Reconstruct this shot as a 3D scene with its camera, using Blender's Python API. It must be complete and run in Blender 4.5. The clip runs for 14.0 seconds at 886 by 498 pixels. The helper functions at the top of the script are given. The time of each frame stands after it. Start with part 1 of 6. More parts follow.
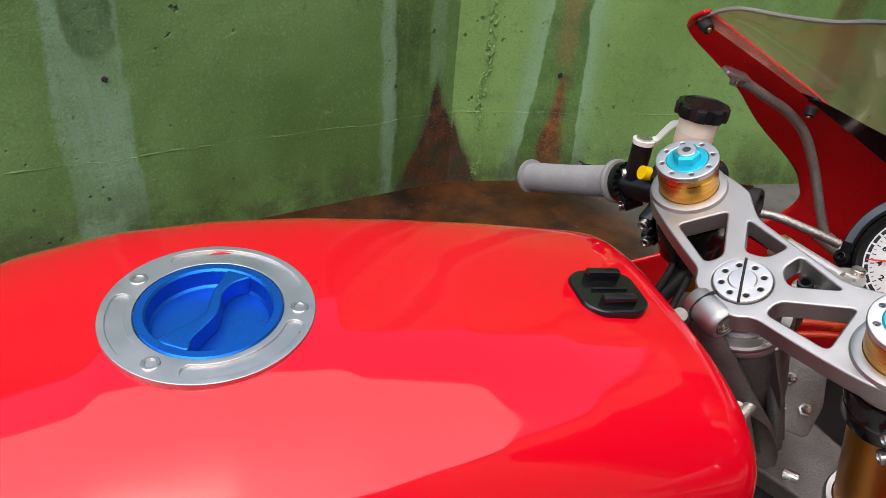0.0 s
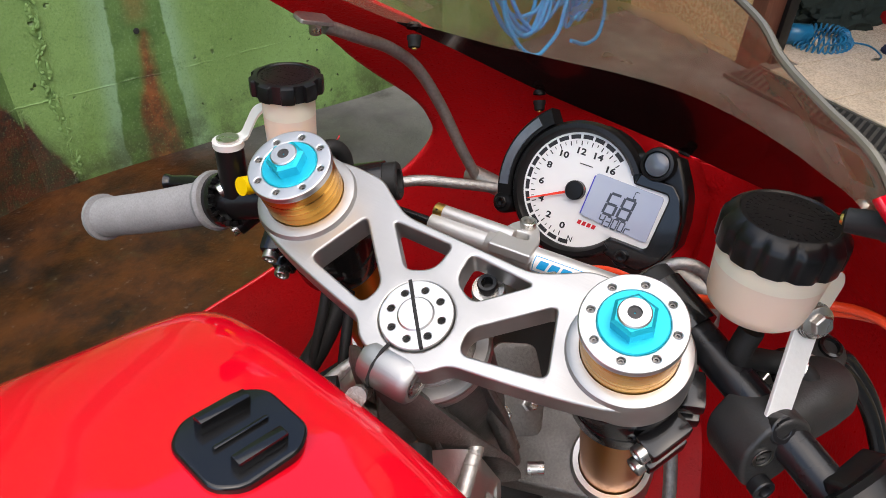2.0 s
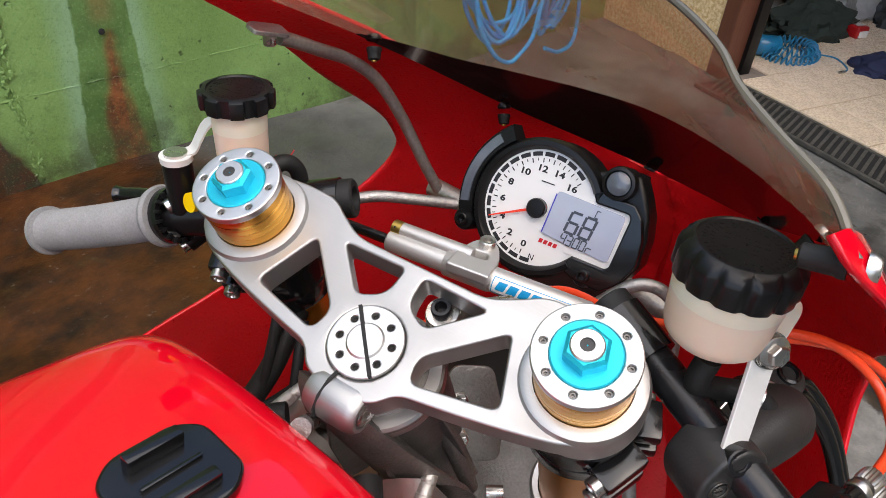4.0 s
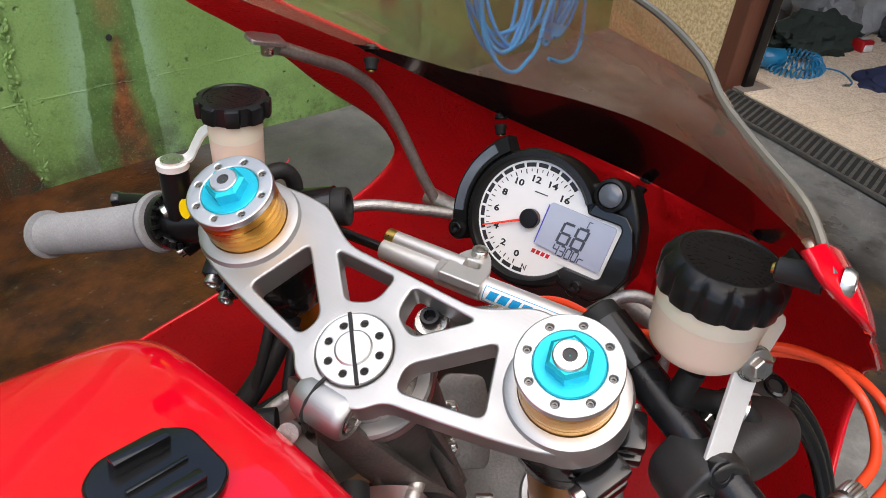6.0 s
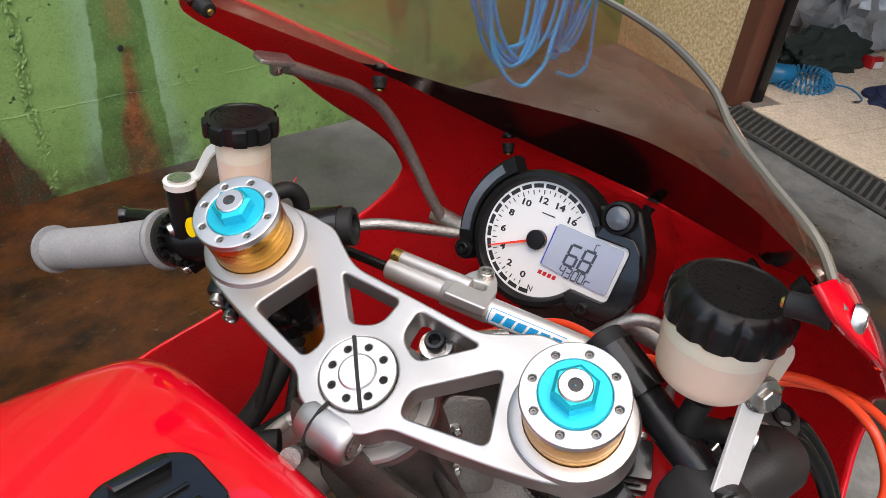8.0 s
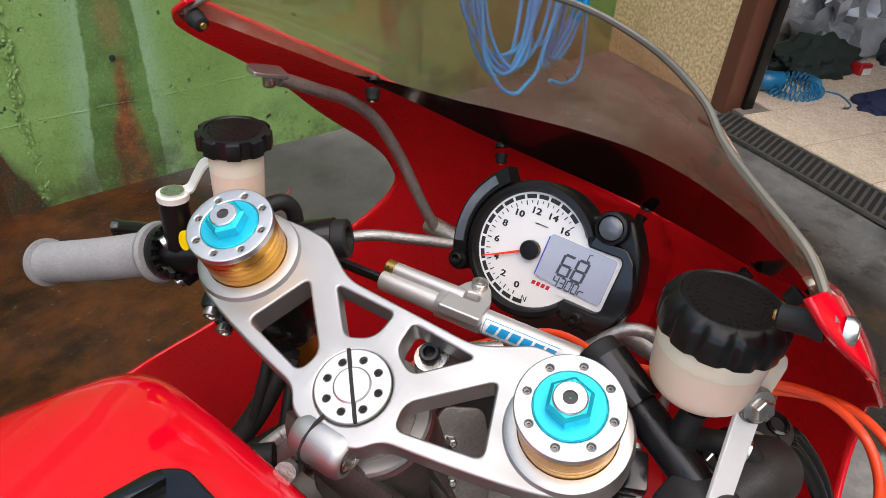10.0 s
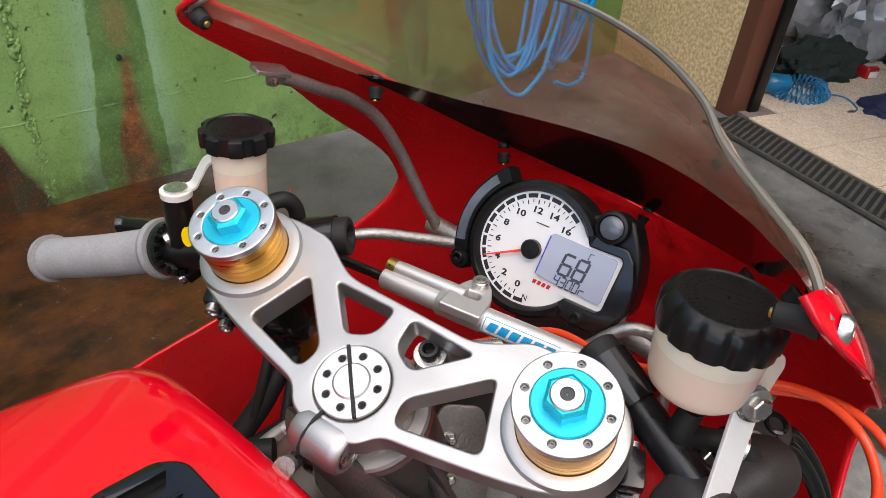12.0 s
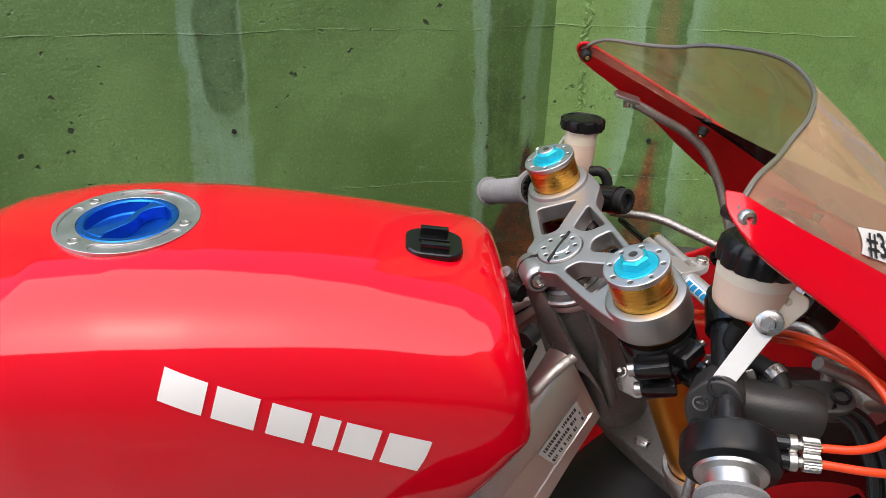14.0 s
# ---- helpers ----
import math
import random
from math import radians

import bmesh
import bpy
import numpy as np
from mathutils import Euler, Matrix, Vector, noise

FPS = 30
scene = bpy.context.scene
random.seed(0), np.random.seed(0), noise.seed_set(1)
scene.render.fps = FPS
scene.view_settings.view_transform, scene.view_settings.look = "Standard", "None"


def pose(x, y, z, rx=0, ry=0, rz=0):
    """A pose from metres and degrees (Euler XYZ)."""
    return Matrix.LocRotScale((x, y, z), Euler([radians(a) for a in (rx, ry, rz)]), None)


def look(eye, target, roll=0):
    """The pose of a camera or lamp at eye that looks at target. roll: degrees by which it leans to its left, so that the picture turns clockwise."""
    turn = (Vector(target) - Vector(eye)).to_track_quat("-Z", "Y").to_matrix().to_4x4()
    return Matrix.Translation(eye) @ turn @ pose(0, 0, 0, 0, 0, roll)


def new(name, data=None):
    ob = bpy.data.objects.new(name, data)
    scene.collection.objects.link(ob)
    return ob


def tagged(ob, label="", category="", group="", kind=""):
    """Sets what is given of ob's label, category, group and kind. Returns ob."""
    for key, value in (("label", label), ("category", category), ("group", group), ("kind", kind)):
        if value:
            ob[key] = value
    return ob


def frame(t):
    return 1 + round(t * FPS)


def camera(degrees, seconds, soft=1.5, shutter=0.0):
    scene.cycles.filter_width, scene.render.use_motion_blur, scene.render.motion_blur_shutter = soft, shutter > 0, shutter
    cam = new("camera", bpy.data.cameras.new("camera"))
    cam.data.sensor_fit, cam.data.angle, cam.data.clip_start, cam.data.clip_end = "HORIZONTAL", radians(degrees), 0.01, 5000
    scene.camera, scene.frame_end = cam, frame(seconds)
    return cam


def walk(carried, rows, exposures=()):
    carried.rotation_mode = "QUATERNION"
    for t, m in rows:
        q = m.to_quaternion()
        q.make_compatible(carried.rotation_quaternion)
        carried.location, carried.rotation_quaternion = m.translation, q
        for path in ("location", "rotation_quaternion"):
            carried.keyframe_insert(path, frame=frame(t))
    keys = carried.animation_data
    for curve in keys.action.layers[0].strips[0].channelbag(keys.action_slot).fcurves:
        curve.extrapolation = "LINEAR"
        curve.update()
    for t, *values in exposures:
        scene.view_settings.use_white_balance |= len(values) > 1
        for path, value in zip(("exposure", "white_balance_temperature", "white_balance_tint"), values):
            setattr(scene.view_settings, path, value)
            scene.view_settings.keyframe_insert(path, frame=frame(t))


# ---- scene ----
cam = camera(64.60, 14.0, soft=0.6)
PATH = [
    (0, (-0.3888, -0.2691, 1.0371), (-0.0067, 0.4801, 0.4961), 6.32),
    (0.5, (-0.3408, -0.2146, 1.0299), (0.2277, 0.4015, 0.4847), 6.54),
    (1, (-0.2765, -0.1715, 1.0165), (0.3715, 0.3329, 0.4459), 5.73),
    (1.5, (-0.2486, -0.1525, 1.0103), (0.4224, 0.2927, 0.4174), 3.31),
    (2, (-0.2351, -0.1475, 1.0126), (0.4495, 0.2742, 0.4181), 3.12),
    (2.5, (-0.2255, -0.1475, 1.0130), (0.4697, 0.2615, 0.4218), 3.83),
    (3, (-0.2204, -0.1473, 1.0132), (0.4803, 0.2485, 0.4195), 4.48),
    (5.5, (-0.2139, -0.1545, 1.0165), (0.4939, 0.2458, 0.4345), 5.32),
    (6, (-0.2141, -0.1565, 1.0179), (0.4939, 0.2468, 0.4382), 5.45),
    (6.5, (-0.2159, -0.1552, 1.0213), (0.4883, 0.2581, 0.4440), 5.34),
    (7, (-0.2137, -0.1566, 1.0224), (0.4916, 0.2600, 0.4489), 5.30),
    (7.5, (-0.2107, -0.1563, 1.0225), (0.4970, 0.2606, 0.4520), 5.61),
    (8, (-0.2095, -0.1536, 1.0223), (0.5000, 0.2633, 0.4542), 5.70),
    (10.5, (-0.2088, -0.1526, 1.0253), (0.5115, 0.2601, 0.4677), 5.64),
    (11, (-0.2085, -0.1553, 1.0247), (0.5120, 0.2584, 0.4681), 5.63),
    (11.5, (-0.2089, -0.1595, 1.0260), (0.5154, 0.2475, 0.4695), 6.17),
    (12, (-0.2100, -0.1562, 1.0247), (0.5062, 0.2627, 0.4666), 5.79),
    (12.5, (-0.2140, -0.1663, 1.0265), (0.4976, 0.2553, 0.4646), 4.98),
    (13, (-0.2589, -0.2152, 1.0398), (0.4559, 0.2292, 0.4999), 4.41),
    (13.2, (-0.2847, -0.2433, 1.0401), (0.4188, 0.2313, 0.5111), 5.09),
    (13.4, (-0.2996, -0.2774, 1.0474), (0.3378, 0.2937, 0.5302), 3.12),
    (13.5, (-0.2994, -0.3042, 1.0511), (0.2721, 0.3399, 0.5426), 1.64),
    (13.7, (-0.2746, -0.3639, 1.0457), (0.1522, 0.4012, 0.5635), 1.01),
    (14, (-0.2179, -0.5006, 1.0411), (-0.0414, 0.3714, 0.5846), 2.31),
]
walk(cam, [(t, look(eye, target, roll)) for t, eye, target, roll in PATH], [(0.0, 1.22, 6900, 12), (1.0, 1.36, 6900, 12), (12.5, 1.36, 6900, 12), (14.0, 1.38, 6900, 12)])

# ---------------------------------------------------------------- world and sun
world = bpy.data.worlds.new("world")
scene.world = world
world.use_nodes = True
_wn, _wl = world.node_tree.nodes, world.node_tree.links
_wn.clear()
_sky = _wn.new("ShaderNodeTexSky")
_sky.sky_type, _sky.sun_disc = "NISHITA", False
_sky.sun_elevation, _sky.sun_rotation = radians(58), radians(214)
_sky.air_density, _sky.dust_density, _sky.ozone_density = 1.0, 1.4, 1.0
_bg = _wn.new("ShaderNodeBackground")
_bg.inputs["Strength"].default_value = 0.15
_wo = _wn.new("ShaderNodeOutputWorld")
_wl.new(_sky.outputs[0], _bg.inputs[0])
_wl.new(_bg.outputs[0], _wo.inputs[0])
sun = new("sun", bpy.data.lights.new("sun", "SUN"))
sun.data.energy, sun.data.angle, sun.data.color = 1.25, radians(90), (1.0, 0.93, 0.81)
sun.matrix_world = look((-0.8, -1.2, 5.0), (0, 0, 0.8))

# ---------------------------------------------------------------- materials


def shade(name, color=(0.5, 0.5, 0.5), rough=0.5, metal=0.0, coat=0.0, grain=0.0, grain_scale=200.0, bump=0.0,
          tint=None, tint_scale=6.0, tint_amount=0.5, rough_var=0.0, spec=0.5, transmission=0.0, stretch=(1, 1, 1), detail=5.0):
    """A principled material with variation of colour, gloss and relief at two scales."""
    m = bpy.data.materials.new(name)
    m.use_nodes = True
    n, l = m.node_tree.nodes, m.node_tree.links
    p = n["Principled BSDF"]
    p.inputs["Base Color"].default_value = (*color, 1)
    p.inputs["Roughness"].default_value = rough
    p.inputs["Metallic"].default_value = metal
    p.inputs["Coat Weight"].default_value = coat
    p.inputs["Coat Roughness"].default_value = 0.04
    p.inputs["Specular IOR Level"].default_value = spec
    p.inputs["Transmission Weight"].default_value = transmission
    tc = n.new("ShaderNodeTexCoord")
    mp = n.new("ShaderNodeMapping")
    mp.inputs["Scale"].default_value = stretch
    l.new(tc.outputs["Object"], mp.inputs[0])
    fine = n.new("ShaderNodeTexNoise")
    fine.inputs["Scale"].default_value, fine.inputs["Detail"].default_value = grain_scale, detail
    l.new(mp.outputs[0], fine.inputs["Vector"])
    big = n.new("ShaderNodeTexNoise")
    big.inputs["Scale"].default_value, big.inputs["Detail"].default_value = tint_scale, 6.0
    l.new(mp.outputs[0], big.inputs["Vector"])
    if tint is not None:
        ramp = n.new("ShaderNodeMapRange")
        ramp.inputs["From Min"].default_value, ramp.inputs["From Max"].default_value = 0.4, 0.65
        ramp.inputs["To Max"].default_value = tint_amount
        l.new(big.outputs[0], ramp.inputs[0])
        mix = n.new("ShaderNodeMix")
        mix.data_type = "RGBA"
        mix.inputs["A"].default_value, mix.inputs["B"].default_value = (*color, 1), (*tint, 1)
        l.new(ramp.outputs[0], mix.inputs["Factor"])
        last = mix.outputs["Result"]
        if grain > 0:
            g = n.new("ShaderNodeMix")
            g.data_type, g.blend_type = "RGBA", "OVERLAY"
            g.inputs["Factor"].default_value = grain
            l.new(last, g.inputs["A"])
            l.new(fine.outputs[0], g.inputs["B"])
            last = g.outputs["Result"]
        l.new(last, p.inputs["Base Color"])
    if rough_var > 0:
        rr = n.new("ShaderNodeMapRange")
        rr.inputs["From Min"].default_value, rr.inputs["From Max"].default_value = 0.3, 0.7
        rr.inputs["To Min"].default_value, rr.inputs["To Max"].default_value = max(0.02, rough - rough_var), min(1, rough + rough_var)
        l.new((fine if grain_scale < 400 else big).outputs[0], rr.inputs[0])
        l.new(rr.outputs[0], p.inputs["Roughness"])
    if bump > 0:
        b = n.new("ShaderNodeBump")
        b.inputs["Strength"].default_value, b.inputs["Distance"].default_value = 0.6, bump
        l.new(fine.outputs[0], b.inputs["Height"])
        l.new(b.outputs[0], p.inputs["Normal"])
    return m


RED = shade("red_paint", (0.66, 0.0022, 0.013), 0.05, coat=0.0, spec=0.55, tint=(0.61, 0.003, 0.015), tint_scale=9, grain_scale=12, bump=0.0006, detail=2.0)
RED_INNER = shade("red_fairing_inside", (0.74, 0.005, 0.010), 0.38, coat=0.15, tint=(0.62, 0.006, 0.010), tint_scale=25, grain_scale=320, bump=0.0012, grain=0.25, rough_var=0.12)
ALU = shade("machined_aluminium", (0.47, 0.46, 0.445), 0.46, 1.0, tint=(0.38, 0.37, 0.358), tint_scale=30, grain_scale=700, bump=0.00012, stretch=(1, 0.15, 1), rough_var=0.08)
ALU_BRIGHT = shade("turned_aluminium", (0.58, 0.572, 0.56), 0.38, 1.0, tint=(0.70, 0.692, 0.68), tint_scale=40, grain_scale=600, rough_var=0.05)
# castings, and the dark tone that shades the lower yoke
ALU_CAST_SHADED = shade("cast_and_shaded_aluminium", (0.23, 0.218, 0.205), 0.46, 0.8, tint=(0.13, 0.122, 0.114), tint_scale=35, grain_scale=500, bump=0.0008, grain=0.3, rough_var=0.1)
STRAP = shade("scuffed_strap", (0.78, 0.77, 0.74), 0.45, 0.25, tint=(0.68, 0.67, 0.64), tint_scale=60, grain_scale=500, stretch=(1, 1, 0.1), bump=0.0002, rough_var=0.1)
STEEL = shade("zinc_steel", (0.62, 0.60, 0.57), 0.3, 1.0, tint=(0.40, 0.37, 0.33), tint_scale=120, grain_scale=500, rough_var=0.08)
STEEL_TUBE = shade("bare_steel_tube", (0.46, 0.44, 0.42), 0.40, 0.85, tint=(0.29, 0.27, 0.25), tint_scale=40, grain_scale=380, bump=0.0005, grain=0.4, rough_var=0.1)
GOLD = shade("gold_anodised", (0.83, 0.43, 0.08), 0.3, 1.0, tint=(0.74, 0.37, 0.07), tint_scale=30, grain_scale=500, stretch=(0.1, 0.1, 14), rough_var=0.06)
BEAM = shade("satin_beam", (0.66, 0.64, 0.61), 0.34, 0.9, tint=(0.50, 0.485, 0.46), tint_scale=18, grain_scale=500, bump=0.0003, stretch=(1, 1, 0.2), rough_var=0.08)
WELD = shade("weld_metal", (0.60, 0.58, 0.55), 0.50, 0.8, tint=(0.42, 0.40, 0.37), tint_scale=90, grain_scale=400, bump=0.0006, rough_var=0.08)
PLATE_GREY = shade("data_plate_grey", (0.42, 0.41, 0.39), 0.5, 0.2, tint=(0.36, 0.35, 0.33), tint_scale=40)
BRONZE = shade("bronze_fork_tube", (0.70, 0.27, 0.030), 0.30, 0.9, tint=(0.60, 0.22, 0.025), tint_scale=3, grain_scale=900, rough_var=0.02)
CYAN = shade("cyan_anodised", (0.0, 0.52, 0.66), 0.34, 0.55, tint=(0.01, 0.42, 0.55), tint_scale=90, grain_scale=500, rough_var=0.06)
BLUE_ANO = shade("blue_anodised", (0.004, 0.15, 0.62), 0.30, 0.8, tint=(0.003, 0.11, 0.50), tint_scale=20, grain_scale=500, rough_var=0.06)
BLACK = shade("black_plastic", (0.006, 0.006, 0.0065), 0.30, spec=0.27, tint=(0.012, 0.012, 0.0125), tint_scale=60, grain_scale=900, bump=0.00008)
BLACK_GLOSS = shade("black_gloss", (0.006, 0.006, 0.0065), 0.18, coat=0.2, spec=0.4, tint=(0.010, 0.010, 0.0105), tint_scale=40, grain_scale=500, rough_var=0.05)
BLACK_ANO = shade("black_anodised", (0.009, 0.009, 0.010), 0.30, 0.0, spec=0.4, tint=(0.014, 0.014, 0.0155), tint_scale=60, grain_scale=500, rough_var=0.08)
RUBBER = shade("black_rubber", (0.010, 0.010, 0.010), 0.6, spec=0.35, tint=(0.018, 0.018, 0.018), tint_scale=40, grain_scale=600, bump=0.0003)
GRIP = shade("grey_rubber", (0.23, 0.23, 0.23), 0.75, tint=(0.17, 0.17, 0.17), tint_scale=30, grain_scale=700, bump=0.0003, grain=0.3)
CHARCOAL = shade("charcoal_cast", (0.038, 0.037, 0.036), 0.45, 0.4, tint=(0.056, 0.054, 0.052), tint_scale=50, grain_scale=700, bump=0.0003, rough_var=0.1)
WHITE_FACE = shade("white_dial", (0.80, 0.80, 0.79), 0.5, tint=(0.76, 0.76, 0.75), tint_scale=20)
INK = shade("black_ink", (0.015, 0.015, 0.018), 0.6)
INK_RED = shade("red_ink", (0.55, 0.01, 0.02), 0.5)
NEEDLE = shade("red_needle", (0.85, 0.05, 0.02), 0.45)
LCD = shade("lcd_glass", (0.42, 0.46, 0.55), 0.25, coat=0.6, tint=(0.36, 0.40, 0.55), tint_scale=25)
LCD_INK = shade("lcd_segments", (0.05, 0.06, 0.08), 0.4)
INDIGO = shade("indigo_print", (0.05, 0.05, 0.45), 0.4)
LENS = shade("grey_lens", (0.09, 0.105, 0.13), 0.15, coat=0.6, tint=(0.19, 0.225, 0.26), tint_scale=30)
WHITE = shade("white_vinyl", (0.82, 0.81, 0.79), 0.35, coat=0.2, tint=(0.78, 0.77, 0.75), tint_scale=20)
LABEL_SILVER = shade("silver_label", (0.55, 0.54, 0.52), 0.4, 0.4, tint=(0.48, 0.47, 0.45), tint_scale=40)
LABEL_BLUE = shade("blue_print", (0.0, 0.30, 0.62), 0.4)
YELLOW = shade("yellow_plastic", (0.85, 0.55, 0.0), 0.4)
BRASS = shade("brass", (0.55, 0.38, 0.10), 0.35, 1.0, tint=(0.4, 0.28, 0.08), tint_scale=80)
CABLE_RED = shade("orange_red_cable", (0.85, 0.06, 0.012), 0.4, coat=0.2, tint=(0.7, 0.05, 0.012), tint_scale=30)
DAMPER = shade("satin_silver_damper", (0.60, 0.59, 0.57), 0.42, 0.75, tint=(0.54, 0.53, 0.51), tint_scale=40, grain_scale=800, bump=0.0001, rough_var=0.05)
BRAID = shade("braided_hose", (0.45, 0.44, 0.43), 0.4, 0.9, tint=(0.2, 0.2, 0.2), tint_scale=300, grain_scale=900, bump=0.001)


def milky(name, color, tint):
    """Translucent white plastic of the fluid pots."""
    m = shade(name, color, 0.35, tint=tint, tint_scale=18, grain_scale=300, rough_var=0.05)
    p = m.node_tree.nodes["Principled BSDF"]
    p.inputs["Subsurface Weight"].default_value = 0.5
    p.inputs["Subsurface Radius"].default_value = (0.02, 0.014, 0.01)
    p.inputs["Subsurface Scale"].default_value = 0.3
    return m


def screen_glass():
    """Thin smoke tinted acrylic, with a painted veil of reflections."""
    m = bpy.data.materials.new("smoked_acrylic")
    m.use_nodes = True
    n, l = m.node_tree.nodes, m.node_tree.links
    n.clear()
    out = n.new("ShaderNodeOutputMaterial")
    tr = n.new("ShaderNodeBsdfTransparent")
    tr.inputs[0].default_value = (0.96, 0.89, 0.79, 1)
    gl = n.new("ShaderNodeBsdfGlossy")
    gl.inputs["Roughness"].default_value = 0.06
    lw = n.new("ShaderNodeLayerWeight")
    lw.inputs["Blend"].default_value = 0.5
    pw = n.new("ShaderNodeMath")
    pw.operation = "POWER"
    pw.inputs[1].default_value = 4.0
    fr = n.new("ShaderNodeMath")
    fr.operation = "MULTIPLY_ADD"
    fr.inputs[1].default_value, fr.inputs[2].default_value = 0.55, 0.13
    l.new(lw.outputs["Facing"], pw.inputs[0])
    l.new(pw.outputs[0], fr.inputs[0])
    mx = n.new("ShaderNodeMixShader")
    l.new(fr.outputs[0], mx.inputs[0])
    l.new(tr.outputs[0], mx.inputs[1])
    l.new(gl.outputs[0], mx.inputs[2])
    # a patchy warm diffuse veil paints in the reflections of fairing and sky
    hz = n.new("ShaderNodeBsdfDiffuse")
    hz.inputs[0].default_value = (0.90, 0.56, 0.38, 1)
    tc = n.new("ShaderNodeTexCoord")
    ns = n.new("ShaderNodeTexNoise")
    ns.inputs["Scale"].default_value, ns.inputs["Detail"].default_value = 14.0, 7.0
    l.new(tc.outputs["Object"], ns.inputs["Vector"])
    rp = n.new("ShaderNodeMapRange")
    for q, v in zip(rp.inputs[1:5], (0.35, 0.70, 0.20, 0.36)):
        q.default_value = v
    l.new(ns.outputs[0], rp.inputs[0])
    m2 = n.new("ShaderNodeMixShader")
    l.new(rp.outputs[0], m2.inputs[0])
    l.new(mx.outputs[0], m2.inputs[1])
    l.new(hz.outputs[0], m2.inputs[2])
    l.new(m2.outputs[0], out.inputs[0])
    return m


TAPE = shade("clear_tape", (0.72, 0.66, 0.58), 0.25, spec=0.6)
TAPE.node_tree.nodes["Principled BSDF"].inputs["Alpha"].default_value = 0.35
MILK = milky("milky_plastic", (0.80, 0.72, 0.58), (0.74, 0.64, 0.50))
FLUID = milky("fluid_filled_plastic", (0.77, 0.60, 0.48), (0.71, 0.53, 0.41))
SMOKE = screen_glass()
SCREEN_BLACK = shade("screen_black_band", (0.018, 0.006, 0.006), 0.10, coat=0.5, tint=(0.030, 0.008, 0.008), tint_scale=10)


class Nodes:
    """Short writing for node sums."""

    def __init__(self, name):
        self.m = bpy.data.materials.new(name)
        self.m.use_nodes = True
        self.t = self.m.node_tree
        self.p = self.t.nodes["Principled BSDF"]
        tc = self.t.nodes.new("ShaderNodeTexCoord")
        self.co = tc.outputs["Object"]
        sx = self.t.nodes.new("ShaderNodeSeparateXYZ")
        self.t.links.new(self.co, sx.inputs[0])
        self.x, self.y, self.z = sx.outputs

    def put(self, sock, v):
        if hasattr(v, "links"):
            self.t.links.new(v, sock)
        else:
            sock.default_value = v

    def math(self, op, a, b=0.0, c=0.0, clamp=False):
        n = self.t.nodes.new("ShaderNodeMath")
        n.operation, n.use_clamp = op, clamp
        for s, v in zip(n.inputs, (a, b, c)):
            self.put(s, v)
        return n.outputs[0]

    def noise(self, scale, detail=5.0, rough=0.55, stretch=(1, 1, 1)):
        mp = self.t.nodes.new("ShaderNodeMapping")
        mp.inputs["Scale"].default_value = stretch
        self.t.links.new(self.co, mp.inputs[0])
        n = self.t.nodes.new("ShaderNodeTexNoise")
        n.inputs["Scale"].default_value, n.inputs["Detail"].default_value, n.inputs["Roughness"].default_value = scale, detail, rough
        self.t.links.new(mp.outputs[0], n.inputs["Vector"])
        return n.outputs[0]

    def ramp(self, v, a, b, lo=0.0, hi=1.0):
        n = self.t.nodes.new("ShaderNodeMapRange")
        n.interpolation_type = "SMOOTHSTEP"
        for s, q in zip(n.inputs[0:5], (v, a, b, lo, hi)):
            self.put(s, q)
        return n.outputs[0]

    def mix(self, f, a, b):
        n = self.t.nodes.new("ShaderNodeMix")
        n.data_type = "RGBA"
        self.put(n.inputs["Factor"], f)
        for k, v in (("A", a), ("B", b)):
            self.put(n.inputs[k], (*v, 1) if isinstance(v, tuple) else v)
        return n.outputs["Result"]

    def bump(self, h, dist, strength=0.7):
        n = self.t.nodes.new("ShaderNodeBump")
        n.inputs["Strength"].default_value, n.inputs["Distance"].default_value = strength, dist
        self.t.links.new(h, n.inputs["Height"])
        self.t.links.new(n.outputs[0], self.p.inputs["Normal"])


def streak(k, cx, half, z0, z1, wob, edge=0.007):
    """A mask: an upright run on the wall, centred at cx, of a half width, between two heights, with a wavering edge and a rounded foot."""
    d = k.math("ABSOLUTE", k.math("SUBTRACT", k.math("ADD", k.x, wob), cx))
    a = k.ramp(d, half - edge, half + edge, 1.0, 0.0)
    q = k.math("DIVIDE", d, half)
    zz = k.math("SUBTRACT", k.z, k.math("MULTIPLY", k.math("MULTIPLY", q, q), 0.05))
    b = k.ramp(zz, z0 - 0.012, z0 + 0.012)
    c = k.ramp(k.z, z1 - 0.03, z1 + 0.03, 1.0, 0.0)
    return k.math("MULTIPLY", a, k.math("MULTIPLY", b, c))


